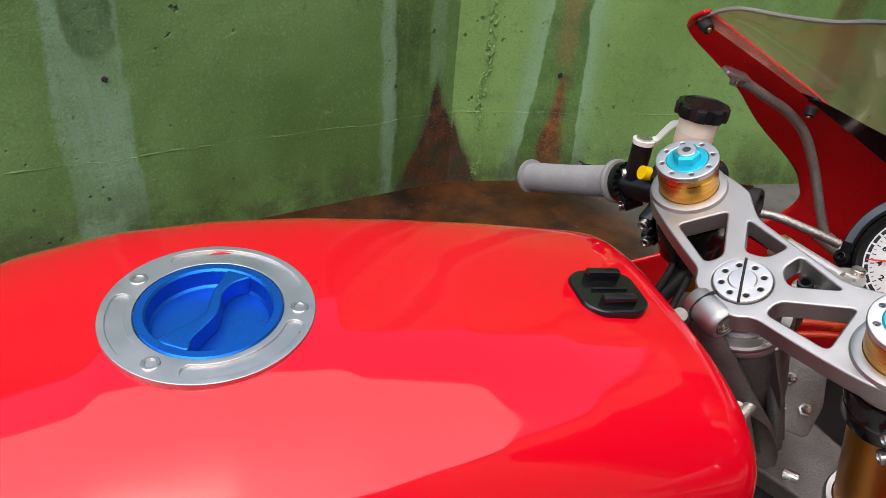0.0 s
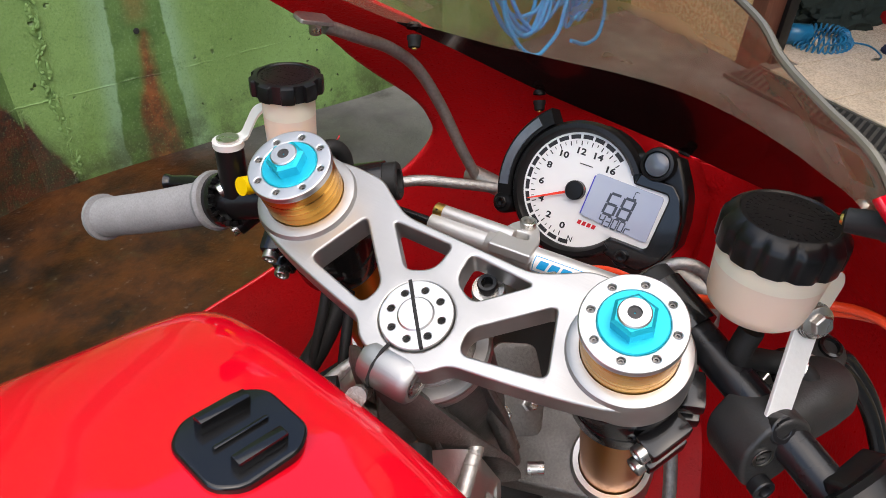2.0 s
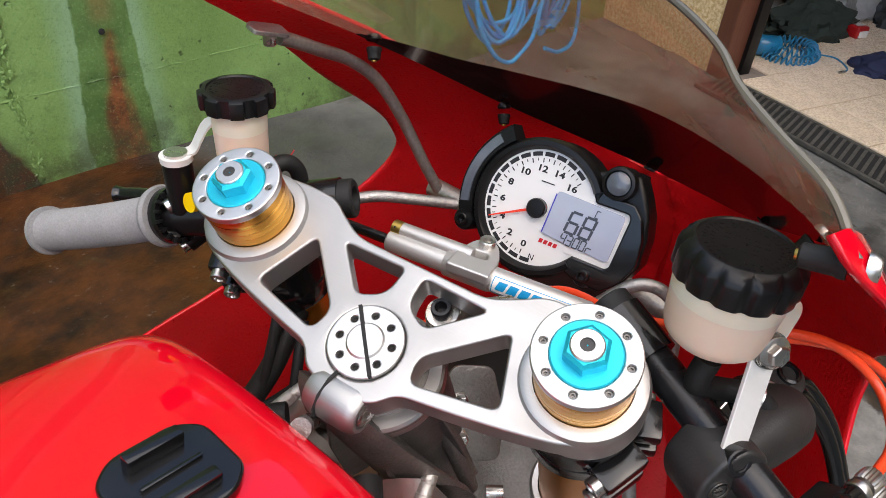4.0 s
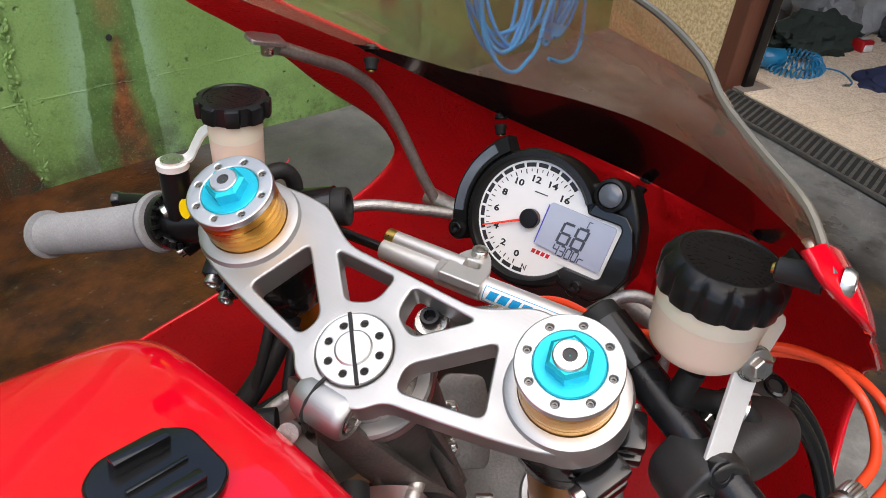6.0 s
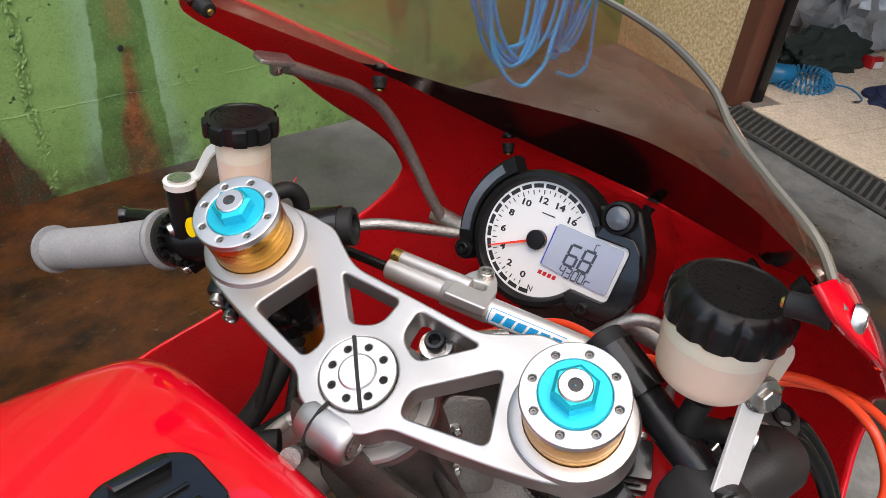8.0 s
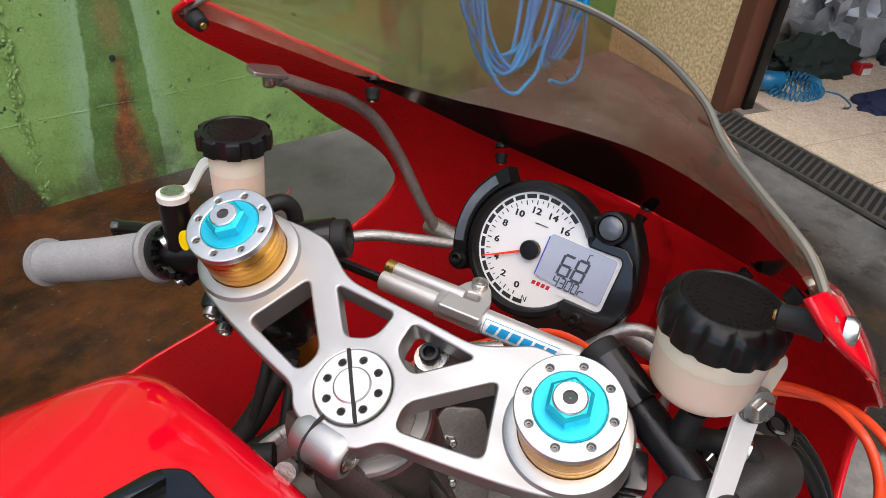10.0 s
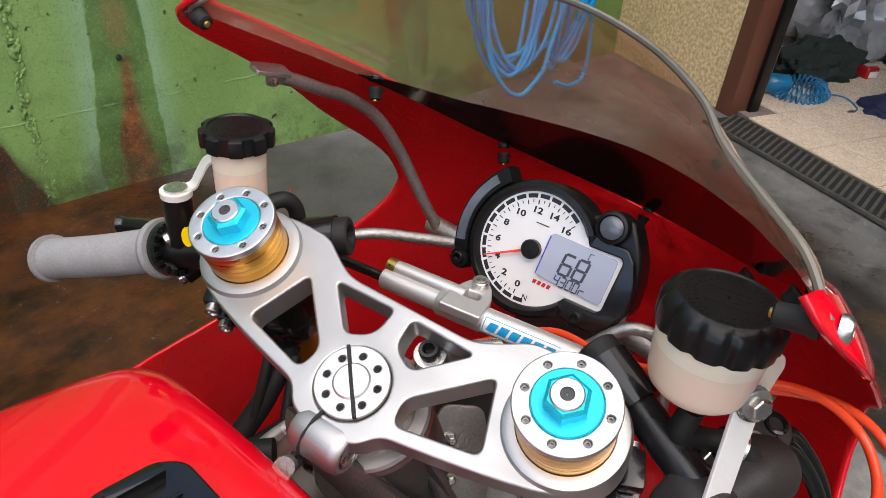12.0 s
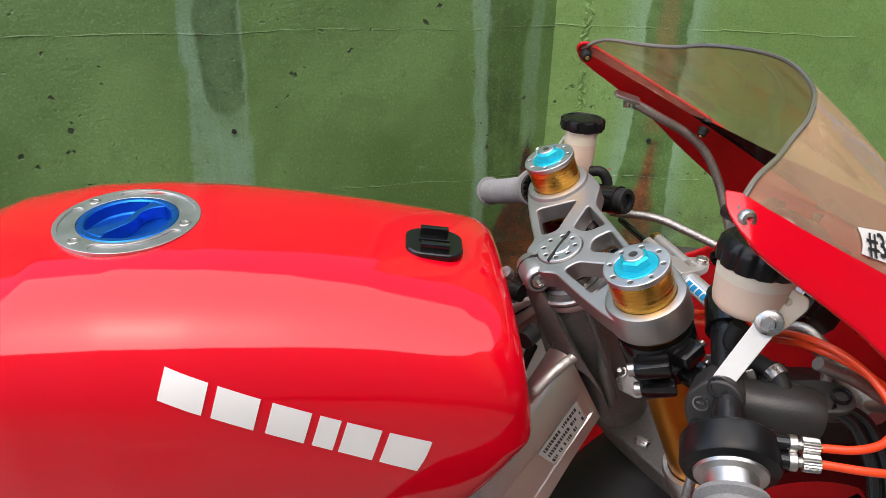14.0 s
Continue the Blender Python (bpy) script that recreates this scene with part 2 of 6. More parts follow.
def green_wall(name, marks, foot=(), paint=((0.092, 0.185, 0.044), (0.155, 0.285, 0.080)), weep=None):
    """Green painted concrete with pores, runs of water, moss and rust. marks: centre, half width, foot, head, colour, strength.
    weep: the centre and height of a hole from which rusty water runs down."""
    k = Nodes(name)
    big = k.noise(2.2, 7, 0.6)
    mid = k.noise(9.0, 6, 0.6)
    fine = k.noise(90.0, 4, 0.6)
    wob = k.math("MULTIPLY", k.math("SUBTRACT", k.noise(3.5, 5, 0.6, (1, 1, 0.5)), 0.5), 0.12)
    wob = k.math("ADD", wob, k.math("MULTIPLY", k.math("SUBTRACT", k.noise(22.0, 4, 0.6, (1, 1, 0.35)), 0.5), 0.035))
    run = k.noise(40.0, 5, 0.65, (1, 1, 0.06))
    col = k.mix(k.ramp(big, 0.35, 0.68), *paint)
    col = k.mix(k.math("MULTIPLY", k.ramp(mid, 0.5, 0.75), 0.45), col, (0.070, 0.140, 0.035))
    col = k.mix(k.math("MULTIPLY", k.ramp(k.noise(26.0, 6, 0.7), 0.60, 0.72), 0.35), col, (0.22, 0.30, 0.16))
    for cx, half, z0, z1, c, s in marks:
        f = k.math("MULTIPLY", streak(k, cx, half, z0, z1, wob), k.math("MULTIPLY", k.math("MULTIPLY", k.ramp(run, 0.30, 0.62, 0.72, 1.0), k.ramp(mid, 0.30, 0.62, 0.45, 1.0)), s))
        col = k.mix(f, col, c)
    if weep:
        # a dark mossy column with crisp edges, washed-out paint beside it, and rust that widens below the hole
        cx, hole = weep
        d = k.math("ABSOLUTE", k.math("SUBTRACT", k.math("ADD", k.x, k.math("MULTIPLY", wob, 0.8)), cx))
        wide = k.ramp(k.z, 0.0, 0.55, 0.100, 0.058)
        out = k.math("SUBTRACT", d, wide)
        washed = k.math("MULTIPLY", k.ramp(out, 0.0, 0.085, 0.85, 0.0), k.ramp(run, 0.30, 0.62, 0.65, 1.0))
        col = k.mix(washed, col, (0.205, 0.345, 0.205))
        moss = k.mix(k.ramp(mid, 0.35, 0.65), (0.048, 0.110, 0.022), (0.092, 0.185, 0.042))
        col = k.mix(k.ramp(out, -0.004, 0.004, 0.95, 0.0), col, moss)
        core = k.math("SUBTRACT", k.math("ABSOLUTE", k.math("SUBTRACT", k.math("ADD", k.x, k.math("MULTIPLY", wob, 0.9)), cx + 0.008)), k.ramp(k.z, 0.0, hole, 0.060, 0.012))
        below = k.math("MULTIPLY", k.ramp(core, -0.022, 0.012, 1.0, 0.0), k.ramp(k.z, hole - 0.01, hole + 0.01, 1.0, 0.0))
        rusty = k.mix(k.ramp(k.noise(18.0, 7, 0.7), 0.35, 0.65), (0.070, 0.022, 0.008), (0.215, 0.070, 0.020))
        col = k.mix(k.math("MULTIPLY", below, k.ramp(run, 0.25, 0.6, 0.6, 1.0)), col, rusty)
        above = k.math("MULTIPLY", k.ramp(d, 0.010, 0.040, 0.7, 0.0), k.ramp(k.z, hole, hole + 0.05))
        col = k.mix(k.math("MULTIPLY", above, k.ramp(mid, 0.35, 0.6, 0.5, 1.0)), col, (0.20, 0.135, 0.045))
    for cx, half, z1, c, s in foot:
        wide = k.math("MULTIPLY", k.math("SUBTRACT", z1, k.z), half / z1)
        d = k.math("SUBTRACT", k.math("ABSOLUTE", k.math("SUBTRACT", k.math("ADD", k.x, k.math("MULTIPLY", wob, 0.6)), cx)), wide)
        f = k.math("MULTIPLY", k.ramp(k.math("ADD", d, k.math("MULTIPLY", k.math("SUBTRACT", mid, 0.5), 0.06)), -0.005, 0.012, 1.0, 0.0), s)
        col = k.mix(f, col, k.mix(k.ramp(k.noise(16.0, 8, 0.75), 0.42, 0.60), c, (0.009, 0.006, 0.004)))
        rim = k.math("MULTIPLY", k.ramp(k.math("ADD", d, k.math("MULTIPLY", k.math("SUBTRACT", k.noise(12.0, 6, 0.7), 0.5), 0.07)), 0.0, 0.03, 1.0, 0.0), 0.5)
        col = k.mix(k.math("MULTIPLY", rim, k.math("SUBTRACT", 1.0, f)), col, (0.030, 0.045, 0.014))
    scuff = k.math("MULTIPLY", k.ramp(k.noise(14.0, 8, 0.75), 0.57, 0.66), k.ramp(big, 0.4, 0.6, 0.15, 0.6))
    col = k.mix(scuff, col, (0.055, 0.105, 0.028))
    damp = k.math("MULTIPLY", k.ramp(k.z, 0.0, 0.22, 1.0, 0.0), k.ramp(k.noise(8.0, 6, 0.7), 0.38, 0.62))
    col = k.mix(k.math("MULTIPLY", damp, 0.8), col, (0.040, 0.048, 0.018))
    grit = k.noise(160.0, 3, 0.7)
    col = k.mix(k.math("MULTIPLY", k.ramp(grit, 0.52, 0.70), 0.30), col, (0.030, 0.055, 0.016))
    col = k.mix(k.math("MULTIPLY", k.ramp(grit, 0.46, 0.30), 0.22), col, (0.30, 0.42, 0.22))
    pores = k.math("MULTIPLY", k.ramp(k.noise(34.0, 2, 0.4), 0.25, 0.31, 1.0, 0.0), k.ramp(k.noise(2.0, 3, 0.5), 0.42, 0.55))
    col = k.mix(pores, col, (0.020, 0.035, 0.012))
    k.put(k.p.inputs["Base Color"], col)
    k.put(k.p.inputs["Roughness"], k.ramp(big, 0.3, 0.7, 0.42, 0.72))
    h = k.math("ADD", k.math("ADD", k.math("MULTIPLY", fine, 0.35), k.math("MULTIPLY", k.noise(240.0, 3, 0.6), 0.22)), k.math("MULTIPLY", mid, 0.8))
    k.bump(k.math("SUBTRACT", h, k.math("MULTIPLY", pores, 0.8)), 0.009)
    return k.m


def wet_floor():
    """Worn concrete: dark, rust stained and damp beside the wall, lighter and drier towards the house."""
    k = Nodes("stained_concrete")
    big, mid, fine = k.noise(1.4, 7, 0.62), k.noise(6.0, 7, 0.65), k.noise(60.0, 5, 0.6)
    grey = k.mix(k.ramp(mid, 0.3, 0.7), (0.085, 0.084, 0.083), (0.19, 0.185, 0.175))
    grey = k.mix(k.math("MULTIPLY", k.ramp(k.noise(3.0, 8, 0.7), 0.52, 0.66), 0.8), grey, (0.028, 0.026, 0.024))
    rust = k.mix(k.ramp(k.noise(5.0, 9, 0.75), 0.34, 0.66), (0.010, 0.006, 0.004), (0.078, 0.026, 0.006))
    rust = k.mix(k.ramp(k.noise(11.0, 6, 0.6), 0.58, 0.75), rust, (0.046, 0.030, 0.010))
    edge = k.math("ADD", k.x, k.math("MULTIPLY", k.math("SUBTRACT", big, 0.5), 0.6))
    # a wet strip runs slantwise between the dry slab and the drain
    u = k.math("SUBTRACT", k.x, k.math("MULTIPLY", k.y, 0.82))
    u = k.math("ADD", u, k.math("MULTIPLY", k.math("SUBTRACT", k.noise(5.0, 7, 0.68), 0.5), 0.30))
    near = k.ramp(k.y, 0.30, 0.65, 1.0, 0.0)
    wet = k.math("MULTIPLY", k.math("MULTIPLY", k.ramp(u, 1.43, 1.46), k.ramp(u, 1.92, 2.15, 1.0, 0.0)), near)
    dry = k.math("MULTIPLY", k.ramp(u, 1.43, 1.46, 1.0, 0.0), k.ramp(k.y, 0.0, 0.4, 1.0, 0.0))
    slab = k.mix(k.ramp(k.noise(8.0, 8, 0.72), 0.35, 0.65), (0.13, 0.122, 0.112), (0.25, 0.238, 0.22))
    puddle = k.mix(k.ramp(k.noise(4.5, 6, 0.65), 0.48, 0.66), (0.018, 0.014, 0.012), (0.075, 0.042, 0.016))
    grey = k.mix(dry, grey, slab)
    grey = k.mix(k.math("MULTIPLY", wet, 0.92), grey, puddle)
    scuff = k.math("MULTIPLY", k.ramp(k.noise(16.0, 8, 0.75, (0.5, 1.6, 1)), 0.55, 0.66), k.ramp(u, 2.05, 2.3))
    grey = k.mix(k.math("MULTIPLY", scuff, 0.6), grey, (0.30, 0.29, 0.27))
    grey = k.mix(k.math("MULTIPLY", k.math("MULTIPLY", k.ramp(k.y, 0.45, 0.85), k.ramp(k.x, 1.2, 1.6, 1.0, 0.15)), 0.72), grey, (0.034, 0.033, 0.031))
    dryx = k.math("MAXIMUM", k.ramp(edge, 0.75, 1.05), k.ramp(k.y, 0.0, -0.15))
    col = k.mix(dryx, rust, grey)
    col = k.mix(k.math("MULTIPLY", k.ramp(fine, 0.62, 0.75), 0.4), col, (0.20, 0.19, 0.17))
    k.put(k.p.inputs["Base Color"], col)
    rg = k.ramp(k.noise(4.0, 5, 0.6), 0.35, 0.65, 0.30, 0.75)
    k.put(k.p.inputs["Roughness"], k.math("SUBTRACT", rg, k.math("MULTIPLY", wet, 0.18)))
    k.put(k.p.inputs["Specular IOR Level"], k.ramp(dryx, 0.0, 1.0, 0.22, 0.5))
    k.bump(k.math("ADD", mid, k.math("MULTIPLY", fine, 0.5)), 0.005)
    return k.m


RUST, PALE, DARKG = (0.16, 0.045, 0.014), (0.20, 0.32, 0.225), (0.036, 0.080, 0.016)
# same green paint on both walls; this copy is darkened for its weaker light
WALL_L = green_wall("green_wall_shaded", [
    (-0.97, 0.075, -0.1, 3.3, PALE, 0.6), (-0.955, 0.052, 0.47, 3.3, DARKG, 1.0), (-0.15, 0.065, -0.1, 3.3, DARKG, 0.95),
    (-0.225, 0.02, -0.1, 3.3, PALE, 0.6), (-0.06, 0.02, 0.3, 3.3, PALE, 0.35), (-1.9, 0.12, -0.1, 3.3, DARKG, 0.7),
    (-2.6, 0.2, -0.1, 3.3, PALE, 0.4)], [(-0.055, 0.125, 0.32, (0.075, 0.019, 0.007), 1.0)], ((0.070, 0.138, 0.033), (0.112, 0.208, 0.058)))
# lit copy: lighter greens carry the brighter light on this face
WALL_R = green_wall("green_wall_lit", [
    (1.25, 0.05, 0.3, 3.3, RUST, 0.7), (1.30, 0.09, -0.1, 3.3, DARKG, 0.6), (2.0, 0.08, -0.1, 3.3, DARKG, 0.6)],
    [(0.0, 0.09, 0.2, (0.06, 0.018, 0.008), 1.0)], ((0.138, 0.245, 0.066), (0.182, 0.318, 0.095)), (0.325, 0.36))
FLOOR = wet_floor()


def pebble_render():
    k = Nodes("pebbledash_render")
    v = k.t.nodes.new("ShaderNodeTexVoronoi")
    v.inputs["Scale"].default_value = 210
    k.t.links.new(k.co, v.inputs["Vector"])
    big = k.noise(5.0, 5, 0.6)
    col = k.mix(k.ramp(k.noise(70, 3, 0.6), 0.35, 0.65), (0.66, 0.41, 0.18), (0.92, 0.69, 0.41))
    col = k.mix(k.math("MULTIPLY", k.ramp(big, 0.5, 0.7), 0.4), col, (0.48, 0.30, 0.13))
    k.put(k.p.inputs["Base Color"], col)
    k.put(k.p.inputs["Roughness"], 0.85)
    k.bump(v.outputs["Distance"], 0.0035, 0.7)
    return k.m


PEBBLE = pebble_render()
BROWN_WOOD = shade("brown_painted_post", (0.150, 0.050, 0.028), 0.42, tint=(0.085, 0.030, 0.018), tint_scale=12, grain_scale=90, stretch=(1, 1, 0.1), bump=0.001, grain=0.3)
TILE = shade("beige_floor_tile", (0.80, 0.64, 0.48), 0.28, tint=(0.60, 0.47, 0.345), tint_scale=14, grain_scale=160, grain=0.15, rough_var=0.08)
GROUT = shade("grey_grout", (0.22, 0.18, 0.15), 0.85, tint=(0.15, 0.12, 0.10), tint_scale=30)
IRON = shade("iron_grate", (0.075, 0.070, 0.065), 0.6, 0.3, tint=(0.17, 0.15, 0.13), tint_scale=40, grain_scale=250, bump=0.001)
# near-black that paints the shade inside the drain, slots and holes
RECESS_SHADE = shade("recess_shade", (0.012, 0.012, 0.012), 0.9, tint=(0.02, 0.018, 0.016), tint_scale=20)
PLASTER = shade("pale_plaster", (0.42, 0.40, 0.36), 0.8, tint=(0.36, 0.34, 0.30), tint_scale=4, grain_scale=60, bump=0.002, grain=0.2)
ROPE = shade("blue_rope", (0.001, 0.36, 0.80), 0.6, spec=0.2, tint=(0.002, 0.22, 0.58), tint_scale=40, grain_scale=300, bump=0.002)
AIRHOSE = shade("blue_air_hose", (0.01, 0.18, 0.36), 0.3, tint=(0.01, 0.13, 0.28), tint_scale=30)
TOOLBAG = shade("dark_green_cloth", (0.022, 0.035, 0.028), 0.85, tint=(0.014, 0.02, 0.018), tint_scale=30, grain_scale=400, bump=0.002)
FOIL = shade("grey_sheet_plastic", (0.50, 0.50, 0.50), 0.25, 0.3, tint=(0.22, 0.22, 0.22), tint_scale=9, grain_scale=30, bump=0.01)
BLACK_BAG = shade("black_bag", (0.010, 0.010, 0.012), 0.3, tint=(0.02, 0.02, 0.022), tint_scale=10, grain_scale=40, bump=0.01)
RED_TOOL = shade("red_plastic", (0.45, 0.01, 0.012), 0.4, tint=(0.35, 0.01, 0.01), tint_scale=30)
NAVY = shade("navy_cloth", (0.012, 0.018, 0.06), 0.8, tint=(0.008, 0.012, 0.04), tint_scale=20, grain_scale=300, bump=0.003)

# ---------------------------------------------------------------- tools for building


FLAT = {"top_yoke", "fork_cap", "stem_nut", "damper_lug", "ring_face", "camera_mount", "dash", "display_frame", "clamp_web", "lower_yoke", "pot_strap", "pot_ear", "finger_bridge", "stay_tab"}  # milled or moulded plates with true flats


def part(name, bm, material, parent, label="", m=None, smooth=True):
    """A bmesh as one mesh object under a thing or a part."""
    me = bpy.data.meshes.new(name)
    bm.normal_update()
    bm.to_mesh(me)
    bm.free()
    me.materials.append(material)
    ob = new(name, me)
    if smooth:
        me.shade_smooth()
        me.set_sharp_from_angle(angle=radians(38))
        if name in FLAT:
            ob.modifiers.new("flats", "WEIGHTED_NORMAL").weight = 100
    if parent is not None:
        ob.parent = parent
    if m is not None:
        ob.matrix_basis = m
    if label:
        ob["label"] = label
    return ob


def holder(name, m, label, category, group="", kind=""):
    """An Empty at the base of a thing, that carries its parts."""
    return tagged_at(new(name), m, label, category, group, kind)


def tagged_at(ob, m, label, category, group="", kind=""):
    ob.matrix_basis = m
    return tagged(ob, label, category, group, kind)


def lathe(prof, seg=40, m=None, bm=None, cap=True):
    """A turned body from (radius, height) rows."""
    bm = bm or bmesh.new()
    m = m or Matrix.Identity(4)
    rings = []
    for r, z in prof:
        rings.append([bm.verts.new(m @ Vector((r * math.cos(2 * math.pi * i / seg), r * math.sin(2 * math.pi * i / seg), z))) for i in range(seg)])
    for a, b in zip(rings, rings[1:]):
        for i in range(seg):
            j = (i + 1) % seg
            bm.faces.new((a[i], a[j], b[j], b[i]))
    if cap:
        bm.faces.new(rings[0][::-1])
        bm.faces.new(rings[-1])
    bmesh.ops.recalc_face_normals(bm, faces=bm.faces)
    return bm


def spline(pts, n=8, closed=False):
    """Points on a smooth line through the given ones."""
    p = [Vector(q) for q in pts]
    out = []
    count = len(p) if closed else len(p) - 1
    for i in range(count):
        a = p[i - 1] if (i > 0 or closed) else p[0] * 2 - p[1]
        b, c = p[i], p[(i + 1) % len(p)]
        d = p[(i + 2) % len(p)] if (i + 2 < len(p) or closed) else c * 2 - b
        for k in range(n):
            t = k / n
            out.append(0.5 * ((2 * b) + (c - a) * t + (2 * a - 5 * b + 4 * c - d) * t * t + (3 * b - a - 3 * c + d) * t ** 3))
    if not closed:
        out.append(p[-1])
    return out


def tube(pts, r, seg=12, bm=None, closed=False, ring=None):
    """A round bar along a line. r: a number, or one for each point."""
    bm = bm or bmesh.new()
    p = [Vector(q) for q in pts]
    rad = r if hasattr(r, "__len__") else [r] * len(p)
    up = Vector((0, 0, 1))
    first = (p[1] - p[0]).normalized()
    if abs(first.dot(up)) > 0.9:
        up = Vector((1, 0, 0))
    rings = []
    for i, q in enumerate(p):
        if closed:
            t = (p[(i + 1) % len(p)] - p[i - 1]).normalized()
        else:
            t = (p[min(i + 1, len(p) - 1)] - p[max(i - 1, 0)]).normalized()
        s = t.cross(up)
        s.normalize()
        up = s.cross(t).normalized()
        rings.append([bm.verts.new(q + rad[i] * (s * math.cos(2 * math.pi * k / seg) + up * math.sin(2 * math.pi * k / seg))) for k in range(seg)])
    pairs = list(zip(rings, rings[1:])) + ([(rings[-1], rings[0])] if closed else [])
    for a, b in pairs:
        for k in range(seg):
            j = (k + 1) % seg
            bm.faces.new((a[k], a[j], b[j], b[k]))
    if not closed:
        bm.faces.new(rings[0][::-1])
        bm.faces.new(rings[-1])
    bmesh.ops.recalc_face_normals(bm, faces=bm.faces)
    return bm


def block(size, m=None, bevel=0.0, bm=None, seg=2):
    """A bevelled block of full sizes, centred."""
    bm2 = bmesh.new()
    bmesh.ops.create_cube(bm2, size=1.0)
    bmesh.ops.scale(bm2, vec=size, verts=bm2.verts)
    if bevel > 0:
        bmesh.ops.bevel(bm2, geom=list(bm2.edges), offset=bevel, segments=seg, affect="EDGES", profile=0.6)
    if m is not None:
        bmesh.ops.transform(bm2, matrix=m, verts=bm2.verts)
    return join(bm, bm2)


def join(bm, other):
    if bm is None:
        return other
    me = bpy.data.meshes.new("tmp")
    other.to_mesh(me)
    other.free()
    bm.from_mesh(me)
    bpy.data.meshes.remove(me)
    return bm


def rounded(poly, r, n=5):
    """A polygon with its corners rounded. r: one radius, or one for each corner."""
    out = []
    for i, q in enumerate(poly):
        rad = r[i] if hasattr(r, "__len__") else r
        b, a, c = Vector(q), Vector(poly[i - 1]), Vector(poly[(i + 1) % len(poly)])
        da, dc = (a - b), (c - b)
        cut = min(rad, 0.45 * da.length, 0.45 * dc.length)
        s, e = b + da.normalized() * cut, b + dc.normalized() * cut
        for k in range(n + 1):
            t = k / n
            out.append(tuple((1 - t) ** 2 * s + 2 * t * (1 - t) * b + t * t * e))
    return out


def circle(r, n=32, cx=0.0, cy=0.0):
    return [(cx + r * math.cos(2 * math.pi * i / n), cy + r * math.sin(2 * math.pi * i / n)) for i in range(n)]


def plate(loops, thick, bevel=0.0, m=None, bm=None, z=0.0):
    """A flat plate from an outline and holes, from height z - thick to z, with its edges broken."""
    cu = bpy.data.curves.new("tmp", "CURVE")
    cu.dimensions, cu.fill_mode = "2D", "BOTH"
    cu.extrude, cu.bevel_depth, cu.bevel_resolution, cu.offset = thick / 2 - bevel, bevel, 2, -bevel
    for lp in loops:
        sp = cu.splines.new("POLY")
        sp.points.add(len(lp) - 1)
        for pt, q in zip(sp.points, lp):
            pt.co = (q[0], q[1], 0, 1)
        sp.use_cyclic_u = True
    return from_curve(cu, (m or Matrix.Identity(4)) @ Matrix.Translation((0, 0, z - thick / 2)), bm)


def from_curve(cu, m, bm=None):
    ob = bpy.data.objects.new("tmp", cu)
    me = bpy.data.meshes.new_from_object(ob)
    me.transform(m)
    bm = bm or bmesh.new()
    bm.from_mesh(me)
    bpy.data.objects.remove(ob)
    bpy.data.meshes.remove(me)
    bmesh.ops.remove_doubles(bm, verts=bm.verts, dist=1e-6)
    return bm


def words(text, size, m, bm=None, shear=0.0, thick=0.0001, space=1.0, bold=0.0):
    """Raised writing in the built-in font, centred."""
    cu = bpy.data.curves.new("tmp", "FONT")
    cu.body, cu.size, cu.shear, cu.extrude, cu.space_character, cu.offset = text, size, shear, thick, space, bold
    cu.align_x, cu.align_y, cu.resolution_u = "CENTER", "CENTER", 3
    return from_curve(cu, m, bm)


def grid(rows, bm=None, flip=False, loop=False):
    """A skin over rows of points."""
    bm = bm or bmesh.new()
    v = [[bm.verts.new(q) for q in row] for row in rows]
    for a, b in zip(v, v[1:]):
        n = len(a)
        for i in range(n if loop else n - 1):
            j = (i + 1) % n
            f = (a[i], a[j], b[j], b[i])
            bm.faces.new(f[::-1] if flip else f)
    return bm


def hexagon(af, z0, z1, m, bm=None, hole=0.0):
    """A bolt head with a chamfer."""
    r = af / math.sqrt(3)
    return lathe([(r, z0), (r, z1 - 0.12 * r), (0.86 * r, z1)], 6, m, bm)


def socket_screw(r, h, m, bm=None):
    """A cap screw with its hexagon socket."""
    bm = lathe([(r, 0), (r, h * 0.88), (r * 0.9, h), (r * 0.60, h), (r * 0.56, h * 0.94), (r * 0.56, h * 0.06), (0.0005, h * 0.05)], 24, m, bm, cap=False)
    return bm

# ---------------------------------------------------------------- ground, walls, house


def setting(name, bm, material, label, m=None, smooth=False):
    return tagged(part(name, bm, material, None, label, m, smooth), label, name.split("_")[0], kind="structure")


def wall_frame(px, py, dx, dy, lean):
    """Local x along the wall, z up its face, y into the wall; it leans back by some degrees."""
    return pose(px, py, 0, 0, 0, math.degrees(math.atan2(dy, dx))) @ pose(0, 0, 0, -lean, 0, 0)


